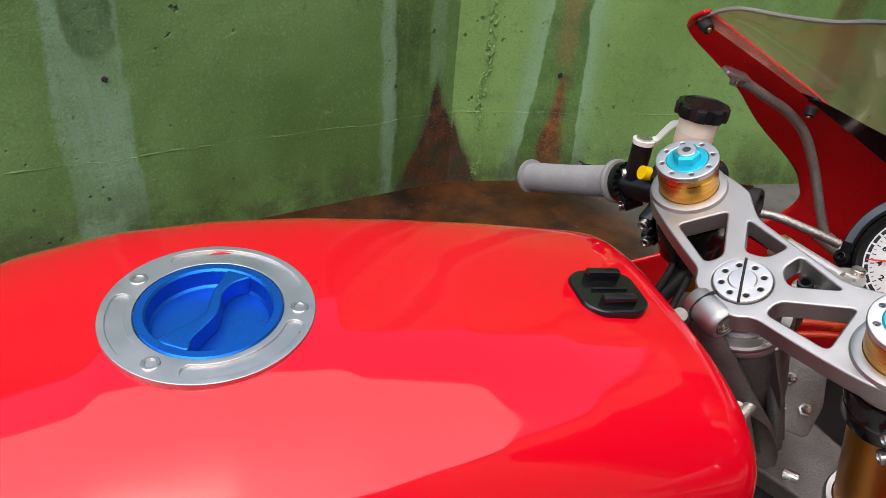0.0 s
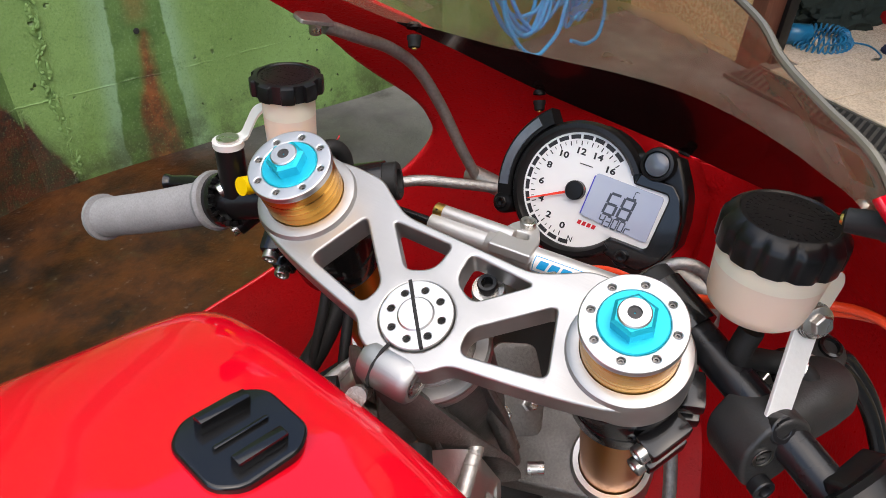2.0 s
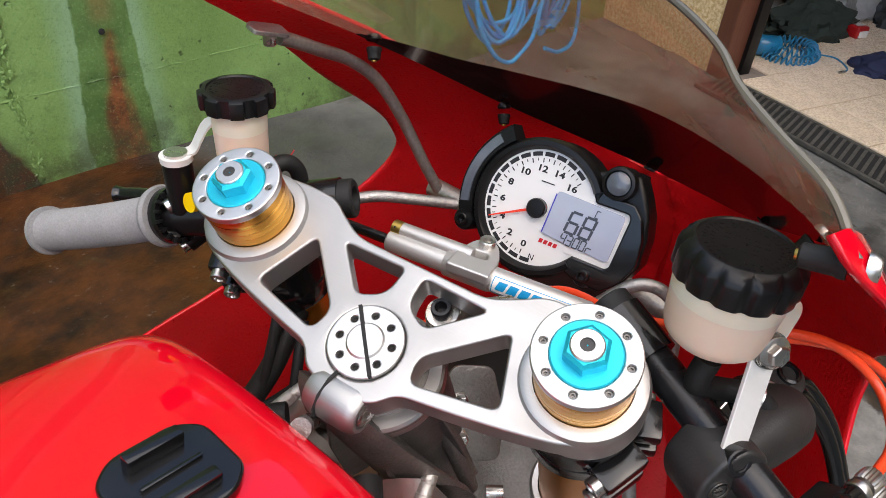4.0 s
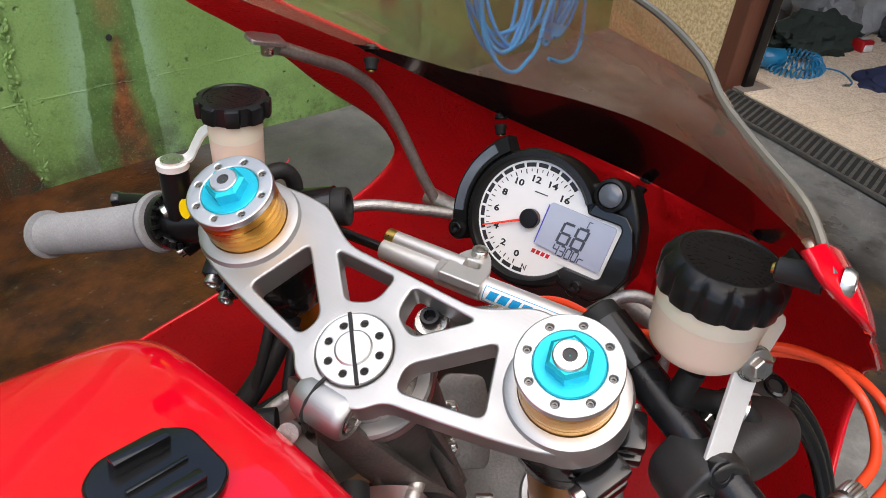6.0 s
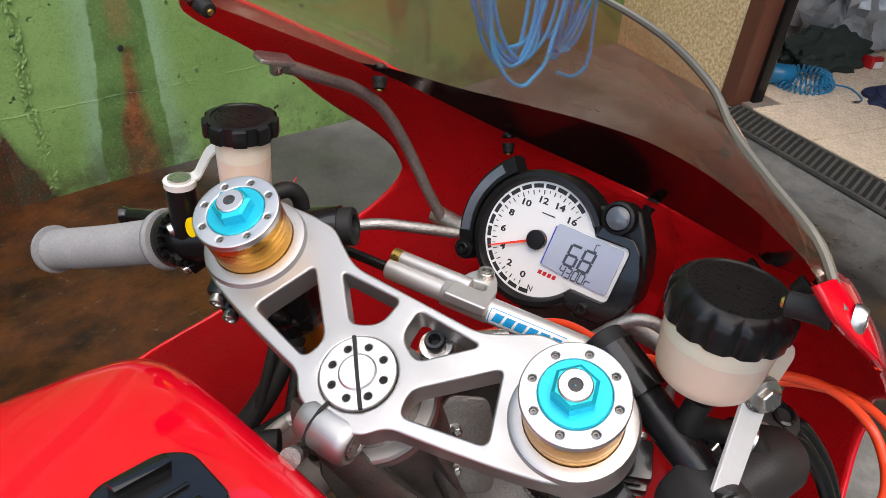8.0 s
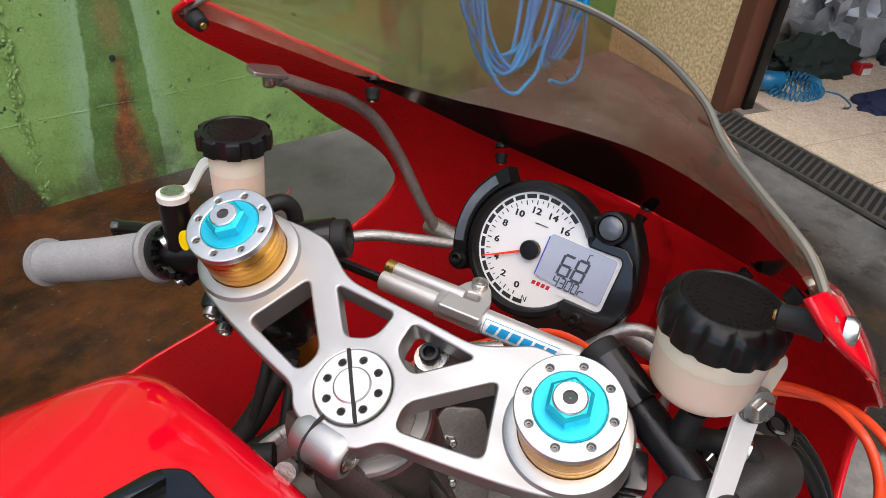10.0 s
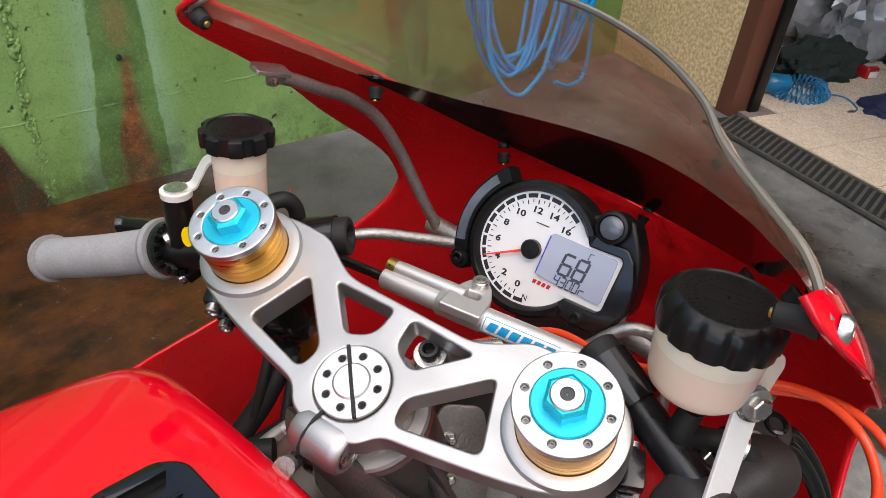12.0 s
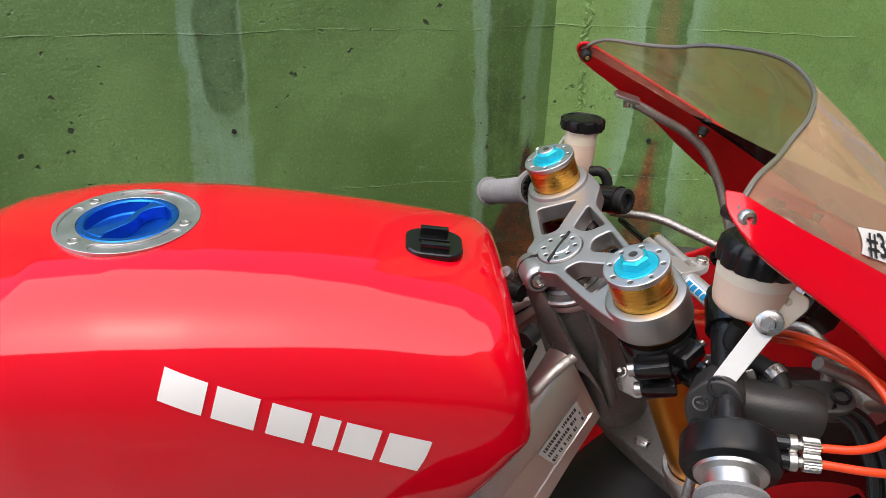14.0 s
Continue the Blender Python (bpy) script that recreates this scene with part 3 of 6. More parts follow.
def concrete_wall(name, x0, x1, high, thick, m, material, label, holes=(), seams=()):
    """A cast wall with a gently uneven face, seams between the formwork boards, and drain holes."""
    nx, nz = int((x1 - x0) / 0.04), int(high / 0.04)
    rows = []
    for j in range(nz + 1):
        z = -0.1 + (high + 0.1) * j / nz
        row = []
        for i in range(nx + 1):
            x = x0 + (x1 - x0) * i / nx
            y = 0.012 * (noise.fractal((x * 1.7, z * 1.7, 3), 1.0, 2.0, 4) )
            row.append((x, y, z))
        rows.append(row)
    bm = grid(rows)
    back = [[(x0, thick, -0.1), (x1, thick, -0.1)], [(x0, thick, high), (x1, thick, high)]]
    grid(back, bm, flip=True)
    grid([rows[-1], [(q[0], thick, high) for q in rows[-1]]], bm)
    for x, s in ((x0, False), (x1, True)):
        e = [r[-1 if s else 0] for r in rows]
        grid([e, [(x, thick, q[2]) for q in e]], bm, flip=not s)
    ob = setting(name, bm, material, label, m, smooth=True)
    for z in seams:
        pts = [(x0 + (x1 - x0) * i / (nx * 2), 0.0006 + 0.0012 * noise.noise((i * 0.31, z * 5, 2)) + 0.012 * noise.fractal(((x0 + (x1 - x0) * i / (nx * 2)) * 1.7, z * 1.7, 3), 1.0, 2.0, 4),
                z + 0.007 * noise.noise((i * 0.13, z, 1)) + 0.003 * noise.noise((i * 0.83, z, 7))) for i in range(nx * 2 + 1)]
        rad = [0.0009 + 0.0046 * abs(noise.noise((i * 0.7, z * 9, 5))) for i in range(nx * 2 + 1)]
        part("seam", tube(pts, rad, 6), material, ob)
    for x, z, r in holes:
        part("drain_hole", lathe([(r, 0), (r * 0.8, 0.004), (0.0004, 0.005)], 14, pose(x, -0.004, z, 90, 0, 0)), RECESS_SHADE, ob)
    return ob


MWL = wall_frame(0.51, 1.52, 1, 0.12, 3)
MWR = wall_frame(0.51, 1.52, 0.92, -0.22, 3)
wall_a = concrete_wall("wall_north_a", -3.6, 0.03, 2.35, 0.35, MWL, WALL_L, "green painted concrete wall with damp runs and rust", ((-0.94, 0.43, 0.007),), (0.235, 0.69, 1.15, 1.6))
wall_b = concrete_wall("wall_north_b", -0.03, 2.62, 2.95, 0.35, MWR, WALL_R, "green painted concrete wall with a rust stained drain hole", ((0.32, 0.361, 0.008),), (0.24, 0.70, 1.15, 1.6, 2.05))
# the ragged upright seam where two pours meet
rng = random.Random(4)
crumb = bmesh.new()
for i in range(470):
    z = -0.05 + i * 0.0062
    col = 1 if rng.random() < 0.5 else -1
    x = 0.082 + 0.008 * math.sin(z * 3) + 0.006 * math.sin(z * 17) + col * rng.uniform(0.003, 0.011)
    got = bmesh.ops.create_icosphere(crumb, subdivisions=1, radius=1.0)["verts"]
    sx, sy, sz = rng.uniform(0.003, 0.007), rng.uniform(0.002, 0.0045), rng.uniform(0.005, 0.013)
    tilt = rng.uniform(-0.7, 0.7)
    for v in got:
        q = Vector((v.co.x * sx, v.co.y * sy, v.co.z * sz)) * rng.uniform(0.75, 1.2)
        v.co = Vector((x + q.x * math.cos(tilt) + q.z * math.sin(tilt), 0.001 + q.y, z + q.z * math.cos(tilt) - q.x * math.sin(tilt)))
part("seam", crumb, WALL_R, wall_b)

ground = bmesh.new()
rows = []
xs = [-150, -40, -12, -5] + [-3 + 0.1 * i for i in range(70)] + [5, 12, 40, 150]
ys = [-150, -40, -12, -5] + [-2.4 + 0.1 * i for i in range(50)] + [4, 12, 40, 150]
for y in ys:
    rows.append([(x, y, 0.010 * noise.fractal((x * 0.8, y * 0.8, 0), 1.0, 2.0, 3) if abs(x) < 4 and abs(y) < 3 else 0.0) for x in xs])
grid(rows, ground)
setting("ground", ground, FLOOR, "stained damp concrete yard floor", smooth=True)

# the house front: x along the front away from the green wall, y into the house
MH = pose(2.665, 0.30, 0, 0, 0, math.degrees(math.atan2(-0.86, -0.52)))


setting("wall_house", block((1.92, 0.26, 3.1), Matrix.Translation((-0.99, 0.13, 1.55)), 0.006), PEBBLE, "beige pebbledash house wall", MH)
setting("wall_house_far", block((2.5, 0.26, 3.1), Matrix.Translation((4.0, 0.13, 1.55)), 0.006), PEBBLE, "beige pebbledash house wall", MH)
setting("wall_house_lintel", block((2.72, 0.26, 0.4), Matrix.Translation((1.39, 0.13, 2.90)), 0.006), PEBBLE, "beige pebbledash wall above the doorway", MH)
post = setting("door_1", block((0.075, 0.13, 2.70), Matrix.Translation((0.01, 0.055, 1.35)), 0.006), BROWN_WOOD, "brown painted post of the doorway", MH)
part("stop_strip", block((0.02, 0.05, 2.70), Matrix.Translation((0.058, 0.105, 1.35)), 0.003), BLACK, post, "black rubber strip")
setting("floor_room", block((6.0, 3.4, 0.02), Matrix.Translation((1.1, 1.74, 0.006)), 0), GROUT, "grey grouted bed of the tiled room", MH)
setting("wall_room_back", block((6.2, 0.1, 3.0), Matrix.Translation((1.1, 3.45, 1.5)), 0), PLASTER, "plain plaster wall", MH)
setting("wall_room_side", block((0.1, 3.2, 3.0), Matrix.Translation((-1.85, 1.86, 1.5)), 0), PLASTER, "plain plaster wall", MH)
setting("wall_room_end", block((0.1, 3.2, 3.0), Matrix.Translation((4.1, 1.86, 1.5)), 0), PLASTER, "plain plaster wall", MH)
setting("ceiling", block((6.1, 3.5, 0.1), Matrix.Translation((1.1, 1.75, 3.06)), 0), PLASTER, "plain plaster ceiling", MH)

setting("wall_south", block((5.4, 0.3, 3.05), Matrix.Translation((-1.9, -2.9, 1.525)), 0), PLASTER, "plain plaster wall across the yard")

# drain along the doorway
grate = holder("drain_grate", MH, "black iron drain grate along the doorway", "drain grate")
part("channel", block((2.8, 0.17, 0.012), Matrix.Translation((1.47, -0.07, 0.006)), 0), RECESS_SHADE, grate, "dark channel below")
for yy in (-0.158, 0.018):
    part("rail", block((2.8, 0.014, 0.014), Matrix.Translation((1.47, yy, 0.010)), 0.002), IRON, grate)
slat = bmesh.new()
block((0.0105, 0.164, 0.010), None, 0.0015, slat)
slat_ob = part("slat", slat, IRON, grate, m=Matrix.Translation((0.10, -0.07, 0.012)))
for i in range(1, 99):
    o = slat_ob.copy()
    scene.collection.objects.link(o)
    o.matrix_basis = Matrix.Translation((0.10 + i * 0.0275, -0.07, 0.012)) @ pose(0, 0, 0, 0, 0, 24)
slat_ob.matrix_basis = Matrix.Translation((0.10, -0.07, 0.012)) @ pose(0, 0, 0, 0, 0, 24)

# ---------------------------------------------------------------- the motorcycle
BASE = pose(-0.3, 0.02, 0)
bike = holder("motorcycle", BASE, "red faired racing motorcycle with silver yoke and gold forks", "motorcycle")
INV = BASE.inverted()


def axes(o, x, y, z):
    return Matrix(((x[0], y[0], z[0], o[0]), (x[1], y[1], z[1], o[1]), (x[2], y[2], z[2], o[2]), (0, 0, 0, 1)))


KM = INV @ axes((0, 0, 0.82), (0.9098, -0.0159, 0.4148), (0.0, 0.9993, 0.0384), (-0.4151, -0.0349, 0.9091))
BM = INV @ axes((0, 0.005, 0.82), (0.9945, -0.1045, 0.0), (0.1044, 0.9932, 0.0523), (-0.0055, -0.0520, 0.9986))


def mm(*p):
    return tuple(v / 1000 for v in p)


def kpart(name, bm, material, label="", parent=None):
    return part(name, bm, material, parent or bike, label, None if parent else KM)


def bpart(name, bm, material, label="", parent=None):
    return part(name, bm, material, parent or bike, label, None if parent else BM)


# top yoke
half = [(16, 0), (16, 40), (24, 55), (31, 66), (32, 86), (30, 104), (22, 121), (0, 131), (-22, 122), (-31, 106), (-37, 84), (-43, 56), (-48, 28), (-58, 20), (-61, 8)]
outline = [mm(*q) for q in half] + [mm(x, -y) for x, y in reversed(half[1:])]
wins = []
for s in (1, -1):
    w1 = [mm(5, 60 * s), mm(-31, 73 * s), mm(-40, 30 * s), mm(-27, 27 * s)]
    w2 = [mm(10, 44 * s), mm(11, 6 * s), mm(-6, 7 * s), mm(-13, 21 * s)]
    wins += [rounded(w1, [0.004, 0.005, 0.005, 0.009]), rounded(w2, [0.004, 0.004, 0.007, 0.005])]
holes = [circle(0.0228, 40, 0, 0.1), circle(0.0228, 40, 0, -0.1), circle(0.0198, 40, -0.033, 0)]
yoke = kpart("top_yoke", plate([rounded(outline, 0.012, 4)] + wins + holes, 0.017, 0.0015, z=-0.0365), ALU, "machined aluminium top yoke with four windows")
for s in (1, -1):
    kpart("fork_collar", lathe([(0.0232, -0.056), (0.0305, -0.056), (0.0305, -0.038), (0.029, -0.0335), (0.0265, -0.0325), (0.0232, -0.0325)], 56, Matrix.Translation((0, 0.1 * s, 0)), cap=False), ALU, "", yoke)
kpart("stem_clamp", lathe([(0.0006, -0.0135), (0.0080, -0.0135), (0.0110, -0.0118), (0.0125, -0.0075), (0.0125, 0.013), (0.0118, 0.0170), (0.0100, 0.0187), (0.0080, 0.0187), (0.0076, 0.0135), (0.0004, 0.0135)], 40, pose(-0.061, 0.002, -0.0475, 90, 0, 0), cap=False), ALU, "", yoke)
kpart("clamp_web", block((0.020, 0.028, 0.0125), pose(-0.0535, 0.001, -0.0450), 0.004), ALU, "", yoke)
# no cut is made: a near-black bead draws the slit's shade
kpart("clamp_slit", tube([mm(-50, 3, -36.2), mm(-58, 4, -35.2), mm(-66.5, 4.5, -36.6), mm(-72.2, 5, -42), mm(-73.6, 5, -47), mm(-72, 5, -54)], 0.0011, 6), RECESS_SHADE, "dark bead painting the shade of the clamping slit", yoke)
kpart("clamp_bolt", socket_screw(0.0066, 0.004, pose(-0.061, -0.0130, -0.0475, 90, 0, 0)), STEEL, "", yoke)
nut = kpart("stem_nut", plate([circle(0.0195, 48, -0.033, 0)] + [circle(0.0019, 12, -0.033 + 0.0139 * math.cos(a), 0.0139 * math.sin(a)) for a in [math.pi * (2 * i + 0.6) / 8 for i in range(8)]], 0.012, 0.0008, z=-0.0345), ALU_BRIGHT, "slotted aluminium stem nut with eight holes", yoke)
kpart("stem_boss", lathe([(0.0098, -0.036), (0.0098, -0.0345), (0.0088, -0.0336), (0.0006, -0.0334)], 40, Matrix.Translation((-0.033, 0, 0)), cap=False), ALU_BRIGHT, "", nut)
# slot and hole bottoms: near-black pieces carry their shade
kpart("slot", block((0.039, 0.0018, 0.003), pose(-0.033, 0, -0.0344, 0, 0, 42.0)), RECESS_SHADE, "dark bar painting the shade of the slot", nut)
kpart("nut_floor", lathe([(0.019, -0.0378), (0.0005, -0.0376)], 24, Matrix.Translation((-0.033, 0, 0)), cap=False), RECESS_SHADE, "", nut)

# fork legs with their caps
for s in (1, -1):
    T = Matrix.Translation((0, 0.1 * s, 0))
    leg = kpart("fork_leg", lathe([(0.0222, -0.30), (0.0222, -0.058)], 48, T), BRONZE, "gold anodised fork leg")
    prof = [(0.0226, -0.036)]
    for i in range(5):
        z = -0.031 + i * 0.0042
        prof += [(0.0228, z - 0.0003), (0.0228, z), (0.02268, z + 0.0002), (0.0228, z + 0.0004), (0.0228, z + 0.0007)]
    kpart("fork_tube_top", lathe(prof + [(0.0222, -0.0098)], 64, T), GOLD, "gold anodised tube end with fine rings", leg)
    ring = [circle(0.0238, 56, 0, 0.1 * s), circle(0.0157, 40, 0, 0.1 * s)] + [circle(0.0017, 12, 0.019 * math.cos(a), 0.1 * s + 0.019 * math.sin(a)) for a in [math.pi * (2 * i + (0.75 if s > 0 else 0.4)) / 8 for i in range(8)]]
    kpart("fork_cap", plate(ring, 0.0046, 0.0008, z=-0.0052), ALU_BRIGHT, "silver fork cap ring with eight holes", leg)
    for a in [math.pi * (2 * i + (0.75 if s > 0 else 0.4)) / 8 for i in range(8)]:
        kpart("cap_screw", lathe([(0.00165, -0.0086), (0.00155, -0.0071), (0.00085, -0.0071), (0.00080, -0.0082), (0.0001, -0.0083)], 10, T @ Matrix.Translation((0.019 * math.cos(a), 0.019 * math.sin(a), 0)), cap=False), ALU_CAST_SHADED, "sunk grey screw", leg)
    # near-black disc darkens the holes of the cap ring
    kpart("cap_floor", lathe([(0.0222, -0.0088), (0.0005, -0.0086)], 32, T, cap=False), RECESS_SHADE, "", leg)
    kpart("adjuster_base", lathe([(0.0156, -0.009), (0.0156, -0.0056), (0.0150, -0.0050), (0.0005, -0.0050)], 48, T, cap=False), CYAN, "cyan anodised adjuster disc", leg)
    kpart("adjuster_hex", lathe([(0.0106, -0.005), (0.0106, 0.0012), (0.0088, 0.0026)], 6, T @ pose(0, 0, 0, 0, 0, 15)), CYAN, "cyan anodised hexagon adjuster", leg)
    kpart("adjuster_hole", lathe([(0.0031, 0.0030), (0.0004, 0.0031)], 16, T, cap=False), CHARCOAL, "", leg)
    kpart("adjuster_top", lathe([(0.0074, 0.002), (0.0074, 0.0034), (0.0068, 0.0040), (0.0032, 0.0040), (0.0031, 0.0026)], 28, T, cap=False), ALU_BRIGHT, "silver adjuster top with a hole", leg)

# front wheel, between the legs
for s in (1, -1):
    kpart("fork_slider", lathe([(0.026, -0.60), (0.026, -0.56), (0.019, -0.54), (0.019, -0.30)], 32, Matrix.Translation((0.0, 0.1 * s, 0))), STEEL, "chromed fork slider")
WH = Matrix.Translation((0.030, 0, -0.585)) @ pose(0, 0, 0, 90, 0, 0)
wheel = kpart("front_wheel", lathe([(0.21, -0.035), (0.225, -0.052), (0.262, -0.056), (0.282, -0.040), (0.290, -0.015), (0.290, 0.015), (0.282, 0.040), (0.262, 0.056), (0.225, 0.052), (0.21, 0.035), (0.21, -0.035)], 72, WH, cap=False), RUBBER, "black racing tyre")
kpart("rim", lathe([(0.19, -0.04), (0.215, -0.045), (0.215, 0.045), (0.19, 0.04), (0.185, 0.0), (0.19, -0.04)], 64, WH, cap=False), BLACK_GLOSS, "", wheel)
kpart("hub", lathe([(0.02, -0.08), (0.03, -0.06), (0.03, 0.06), (0.02, 0.08)], 32, WH), ALU_CAST_SHADED, "", wheel)
for k in range(5):
    kpart("spoke", block((0.17, 0.03, 0.03), WH @ pose(0, 0, 0, 0, 0, 72 * k) @ Matrix.Translation((0.105, 0, 0)), 0.006), BLACK_GLOSS, "", wheel)

# lower yoke
low = [(20, 0), (22, 60), (32, 90), (22, 121), (0, 131), (-22, 121), (-32, 90), (-50, 30), (-58, 0)]
lout = [mm(*q) for q in low] + [mm(x, -y) for x, y in reversed(low[1:-1])]
# machined part in the dark cast metal: shade from above put into its colour
lyoke = kpart("lower_yoke", plate([rounded(lout, 0.014, 4), circle(0.0228, 32, 0, 0.1), circle(0.0228, 32, 0, -0.1)], 0.032, 0.003, z=-0.238), ALU_CAST_SHADED, "machined aluminium lower yoke, darkened for the shade it lies in")
for s in (1, -1):
    kpart("lower_collar", lathe([(0.0232, -0.270), (0.029, -0.270), (0.029, -0.235), (0.027, -0.231), (0.0232, -0.231)], 48, Matrix.Translation((0, 0.1 * s, 0)), cap=False), ALU_BRIGHT, "", lyoke)
kpart("pinch_bolt", socket_screw(0.005, 0.012, pose(-0.033, -0.051, -0.237, 90, 0, 30)), STEEL, "", lyoke)

# head tube
head = kpart("head_tube", lathe([(0.030, -0.24), (0.034, -0.21), (0.034, -0.10), (0.031, -0.085), (0.031, -0.074), (0.027, -0.072), (0.027, -0.066), (0.0245, -0.064), (0.0245, -0.058), (0.018, -0.056)], 44, Matrix.Translation((-0.033, 0, 0))), ALU_CAST_SHADED, "cast aluminium steering head")
kpart("head_flange", lathe([(0.020, -0.068), (0.0335, -0.0685), (0.0350, -0.0700), (0.0350, -0.0722), (0.0330, -0.0735), (0.0300, -0.0740)], 56, Matrix.Translation((-0.033, 0, 0)), cap=False), ALU, "turned flange under the yoke", head)
for ang in (150, 205, 262):
    rm = Matrix.Translation((-0.033, 0, 0)) @ Matrix.Rotation(radians(ang), 4, "Z")
    kpart("head_rib", plate([[mm(30, -74), mm(36, -76), mm(46, -120), mm(50, -180), mm(30, -180)]], 0.004, 0.001, m=rm @ pose(0, 0.002, 0, 90, 0, 0)), ALU_CAST_SHADED, "", head)
kpart("bearing_seal", lathe([(0.0345, -0.080), (0.0352, -0.077), (0.0345, -0.074)], 44, Matrix.Translation((-0.033, 0, 0)), cap=False), ALU_BRIGHT, "", head)

# fuel tank


def lerp_table(rows, x):
    """Smooth reading of a table of (x, values...)."""
    if x <= rows[0][0]:
        return rows[0][1:]
    for a, b in zip(rows, rows[1:]):
        if x <= b[0]:
            t = (x - a[0]) / (b[0] - a[0])
            return tuple(p + (q - p) * t for p, q in zip(a[1:], b[1:]))
    return rows[-1][1:]


TANK = [  # x, top, half width, widest height, bottom
    (-0.700, -0.200, 0.075, -0.230, -0.260), (-0.640, -0.120, 0.100, -0.190, -0.270), (-0.560, -0.066, 0.124, -0.165, -0.275), (-0.480, -0.034, 0.140, -0.155, -0.275),
    (-0.420, -0.023, 0.146, -0.150, -0.275), (-0.360, -0.020, 0.147, -0.150, -0.275), (-0.300, -0.022, 0.145, -0.150, -0.275), (-0.230, -0.028, 0.139, -0.150, -0.275),
    (-0.170, -0.036, 0.134, -0.150, -0.270), (-0.130, -0.0435, 0.132, -0.150, -0.265), (-0.100, -0.0490, 0.130, -0.150, -0.262), (-0.082, -0.0535, 0.128, -0.150, -0.258),
    (-0.072, -0.0575, 0.125, -0.150, -0.252), (-0.064, -0.0640, 0.119, -0.150, -0.244), (-0.059, -0.0760, 0.110, -0.150, -0.232)]


def tank_point(x, u):
    """u: 0 on the crown, 1 at the widest, 2 at the foot; the sign is the side."""
    top, hw, zw, bot = lerp_table(TANK, x)
    side = 1 if u >= 0 else -1
    a = min(abs(u), 2)
    if a <= 1:
        th = a * math.pi / 2
        y = hw * math.sin(th) ** 0.72
        z = zw + (top - zw) * math.cos(th) ** 0.62
    else:
        t = a - 1
        y = hw * (1 - 0.16 * t * t)
        z = zw + (bot - zw) * t
    # the front leans forward towards its foot
    lean = max(0.0, (x + 0.16) / 0.10)
    return (x + lean * (0.16 * max(0.0, -0.06 - max(z, -0.15)) - 0.55 * max(0.0, -0.16 - z)), side * y, z)


xs = []
for a, b in zip(TANK, TANK[1:]):
    n = max(1, int((b[0] - a[0]) / 0.006))
    xs += [a[0] + (b[0] - a[0]) * i / n for i in range(n)]
xs.append(TANK[-1][0])
us = [-2 + i * 0.03125 for i in range(129)]
rows = [[tank_point(x, u) for u in us] for x in xs]
bm = grid(rows, flip=True)
ends = [(len(rows) - 1, False), (0, True)]
bm.verts.ensure_lookup_table()
rims = [([bm.verts[r * len(us) + i] for i in range(len(us))], fl) for r, fl in ends]
for vs, fl in rims:
    c = bm.verts.new(sum((v.co for v in vs), Vector()) / len(vs) + Vector((0.003 if not fl else -0.01, 0, 0)))
    for i in range(len(vs)):
        f = (vs[i], vs[(i + 1) % len(vs)], c)
        bm.faces.new(f if fl else f[::-1])
bmesh.ops.recalc_face_normals(bm, faces=bm.faces)
under = [v for v in bm.verts if (v.co.x + 0.364) ** 2 + (v.co.y + 0.0022) ** 2 < 0.0469 ** 2 and v.co.z > -0.1]
bmesh.ops.delete(bm, geom=under, context="VERTS")
tank = bpart("fuel_tank", bm, RED, "glossy red painted fuel tank")
tank.modifiers.new("round", "SUBSURF").render_levels = 1
tank.modifiers["round"].levels = 1

# filler cap on the tank
FC = pose(-0.366, -0.003, -0.0240, 0, 0, 0) @ Matrix.Scale(0.885, 4)
def arc_slot(r0, r1, a0, a1):
    """A groove along an arc, with round ends."""
    n, mid, half = 22, (r0 + r1) / 2, (r1 - r0) / 2
    up = [radians(a0 + (a1 - a0) * k / n) for k in range(n + 1)]
    out = [(r1 * math.cos(x), r1 * math.sin(x)) for x in up]
    for end, way, side in ((up[-1], 1, 0), (up[0], -1, math.pi)):
        if way < 0:
            out += [(r0 * math.cos(x), r0 * math.sin(x)) for x in up[::-1]]
        c = (mid * math.cos(end), mid * math.sin(end))
        for k in range(1, 8):
            t = end + side + math.pi * k / 8
            out.append((c[0] + half * math.cos(t), c[1] + half * math.sin(t)))
    return out


ring = bpart("filler_ring", lathe([(0.0625, -0.012), (0.0625, -0.0008), (0.0615, 0.0024), (0.0432, 0.0024), (0.0432, -0.01)], 72, FC, cap=False), ALU_BRIGHT, "silver filler ring with milled grooves", tank)
slots = [arc_slot(0.0475, 0.0578, c - h, c + h) for c, h in ((62, 46), (186, 24), (-66, 38))]
bpart("ring_face", plate([circle(0.0622, 96), circle(0.0434, 72)] + slots, 0.0034, 0.0004, m=FC, z=0.0040), ALU_BRIGHT, "", tank)
cap = lathe([(0.0430, -0.004), (0.0430, 0.0034), (0.0420, 0.0044), (0.0375, 0.0044), (0.0362, 0.003), (0.0355, -0.007), (0.034, -0.0085), (0.0004, -0.0085)], 64, FC, cap=False)
bpart("filler_cap", cap, BLUE_ANO, "blue anodised filler cap with a finger bridge", tank)
bridge = [(-36.5, -8), (-28, -4), (-14, -6), (-4, -7), (6, -4), (14, 0), (26, -1), (36.5, -10), (36.5, 9), (26, 7), (14, 6.5), (4, 3), (-4, 0), (-14, 3), (-26, 10), (-36.5, 16)]
bpart("finger_bridge", plate([rounded([mm(*q) for q in bridge], 0.004, 4)], 0.0125, 0.0012, m=FC @ pose(0, 0, 0, 0, 0, 58), z=0.004), BLUE_ANO, "", tank)
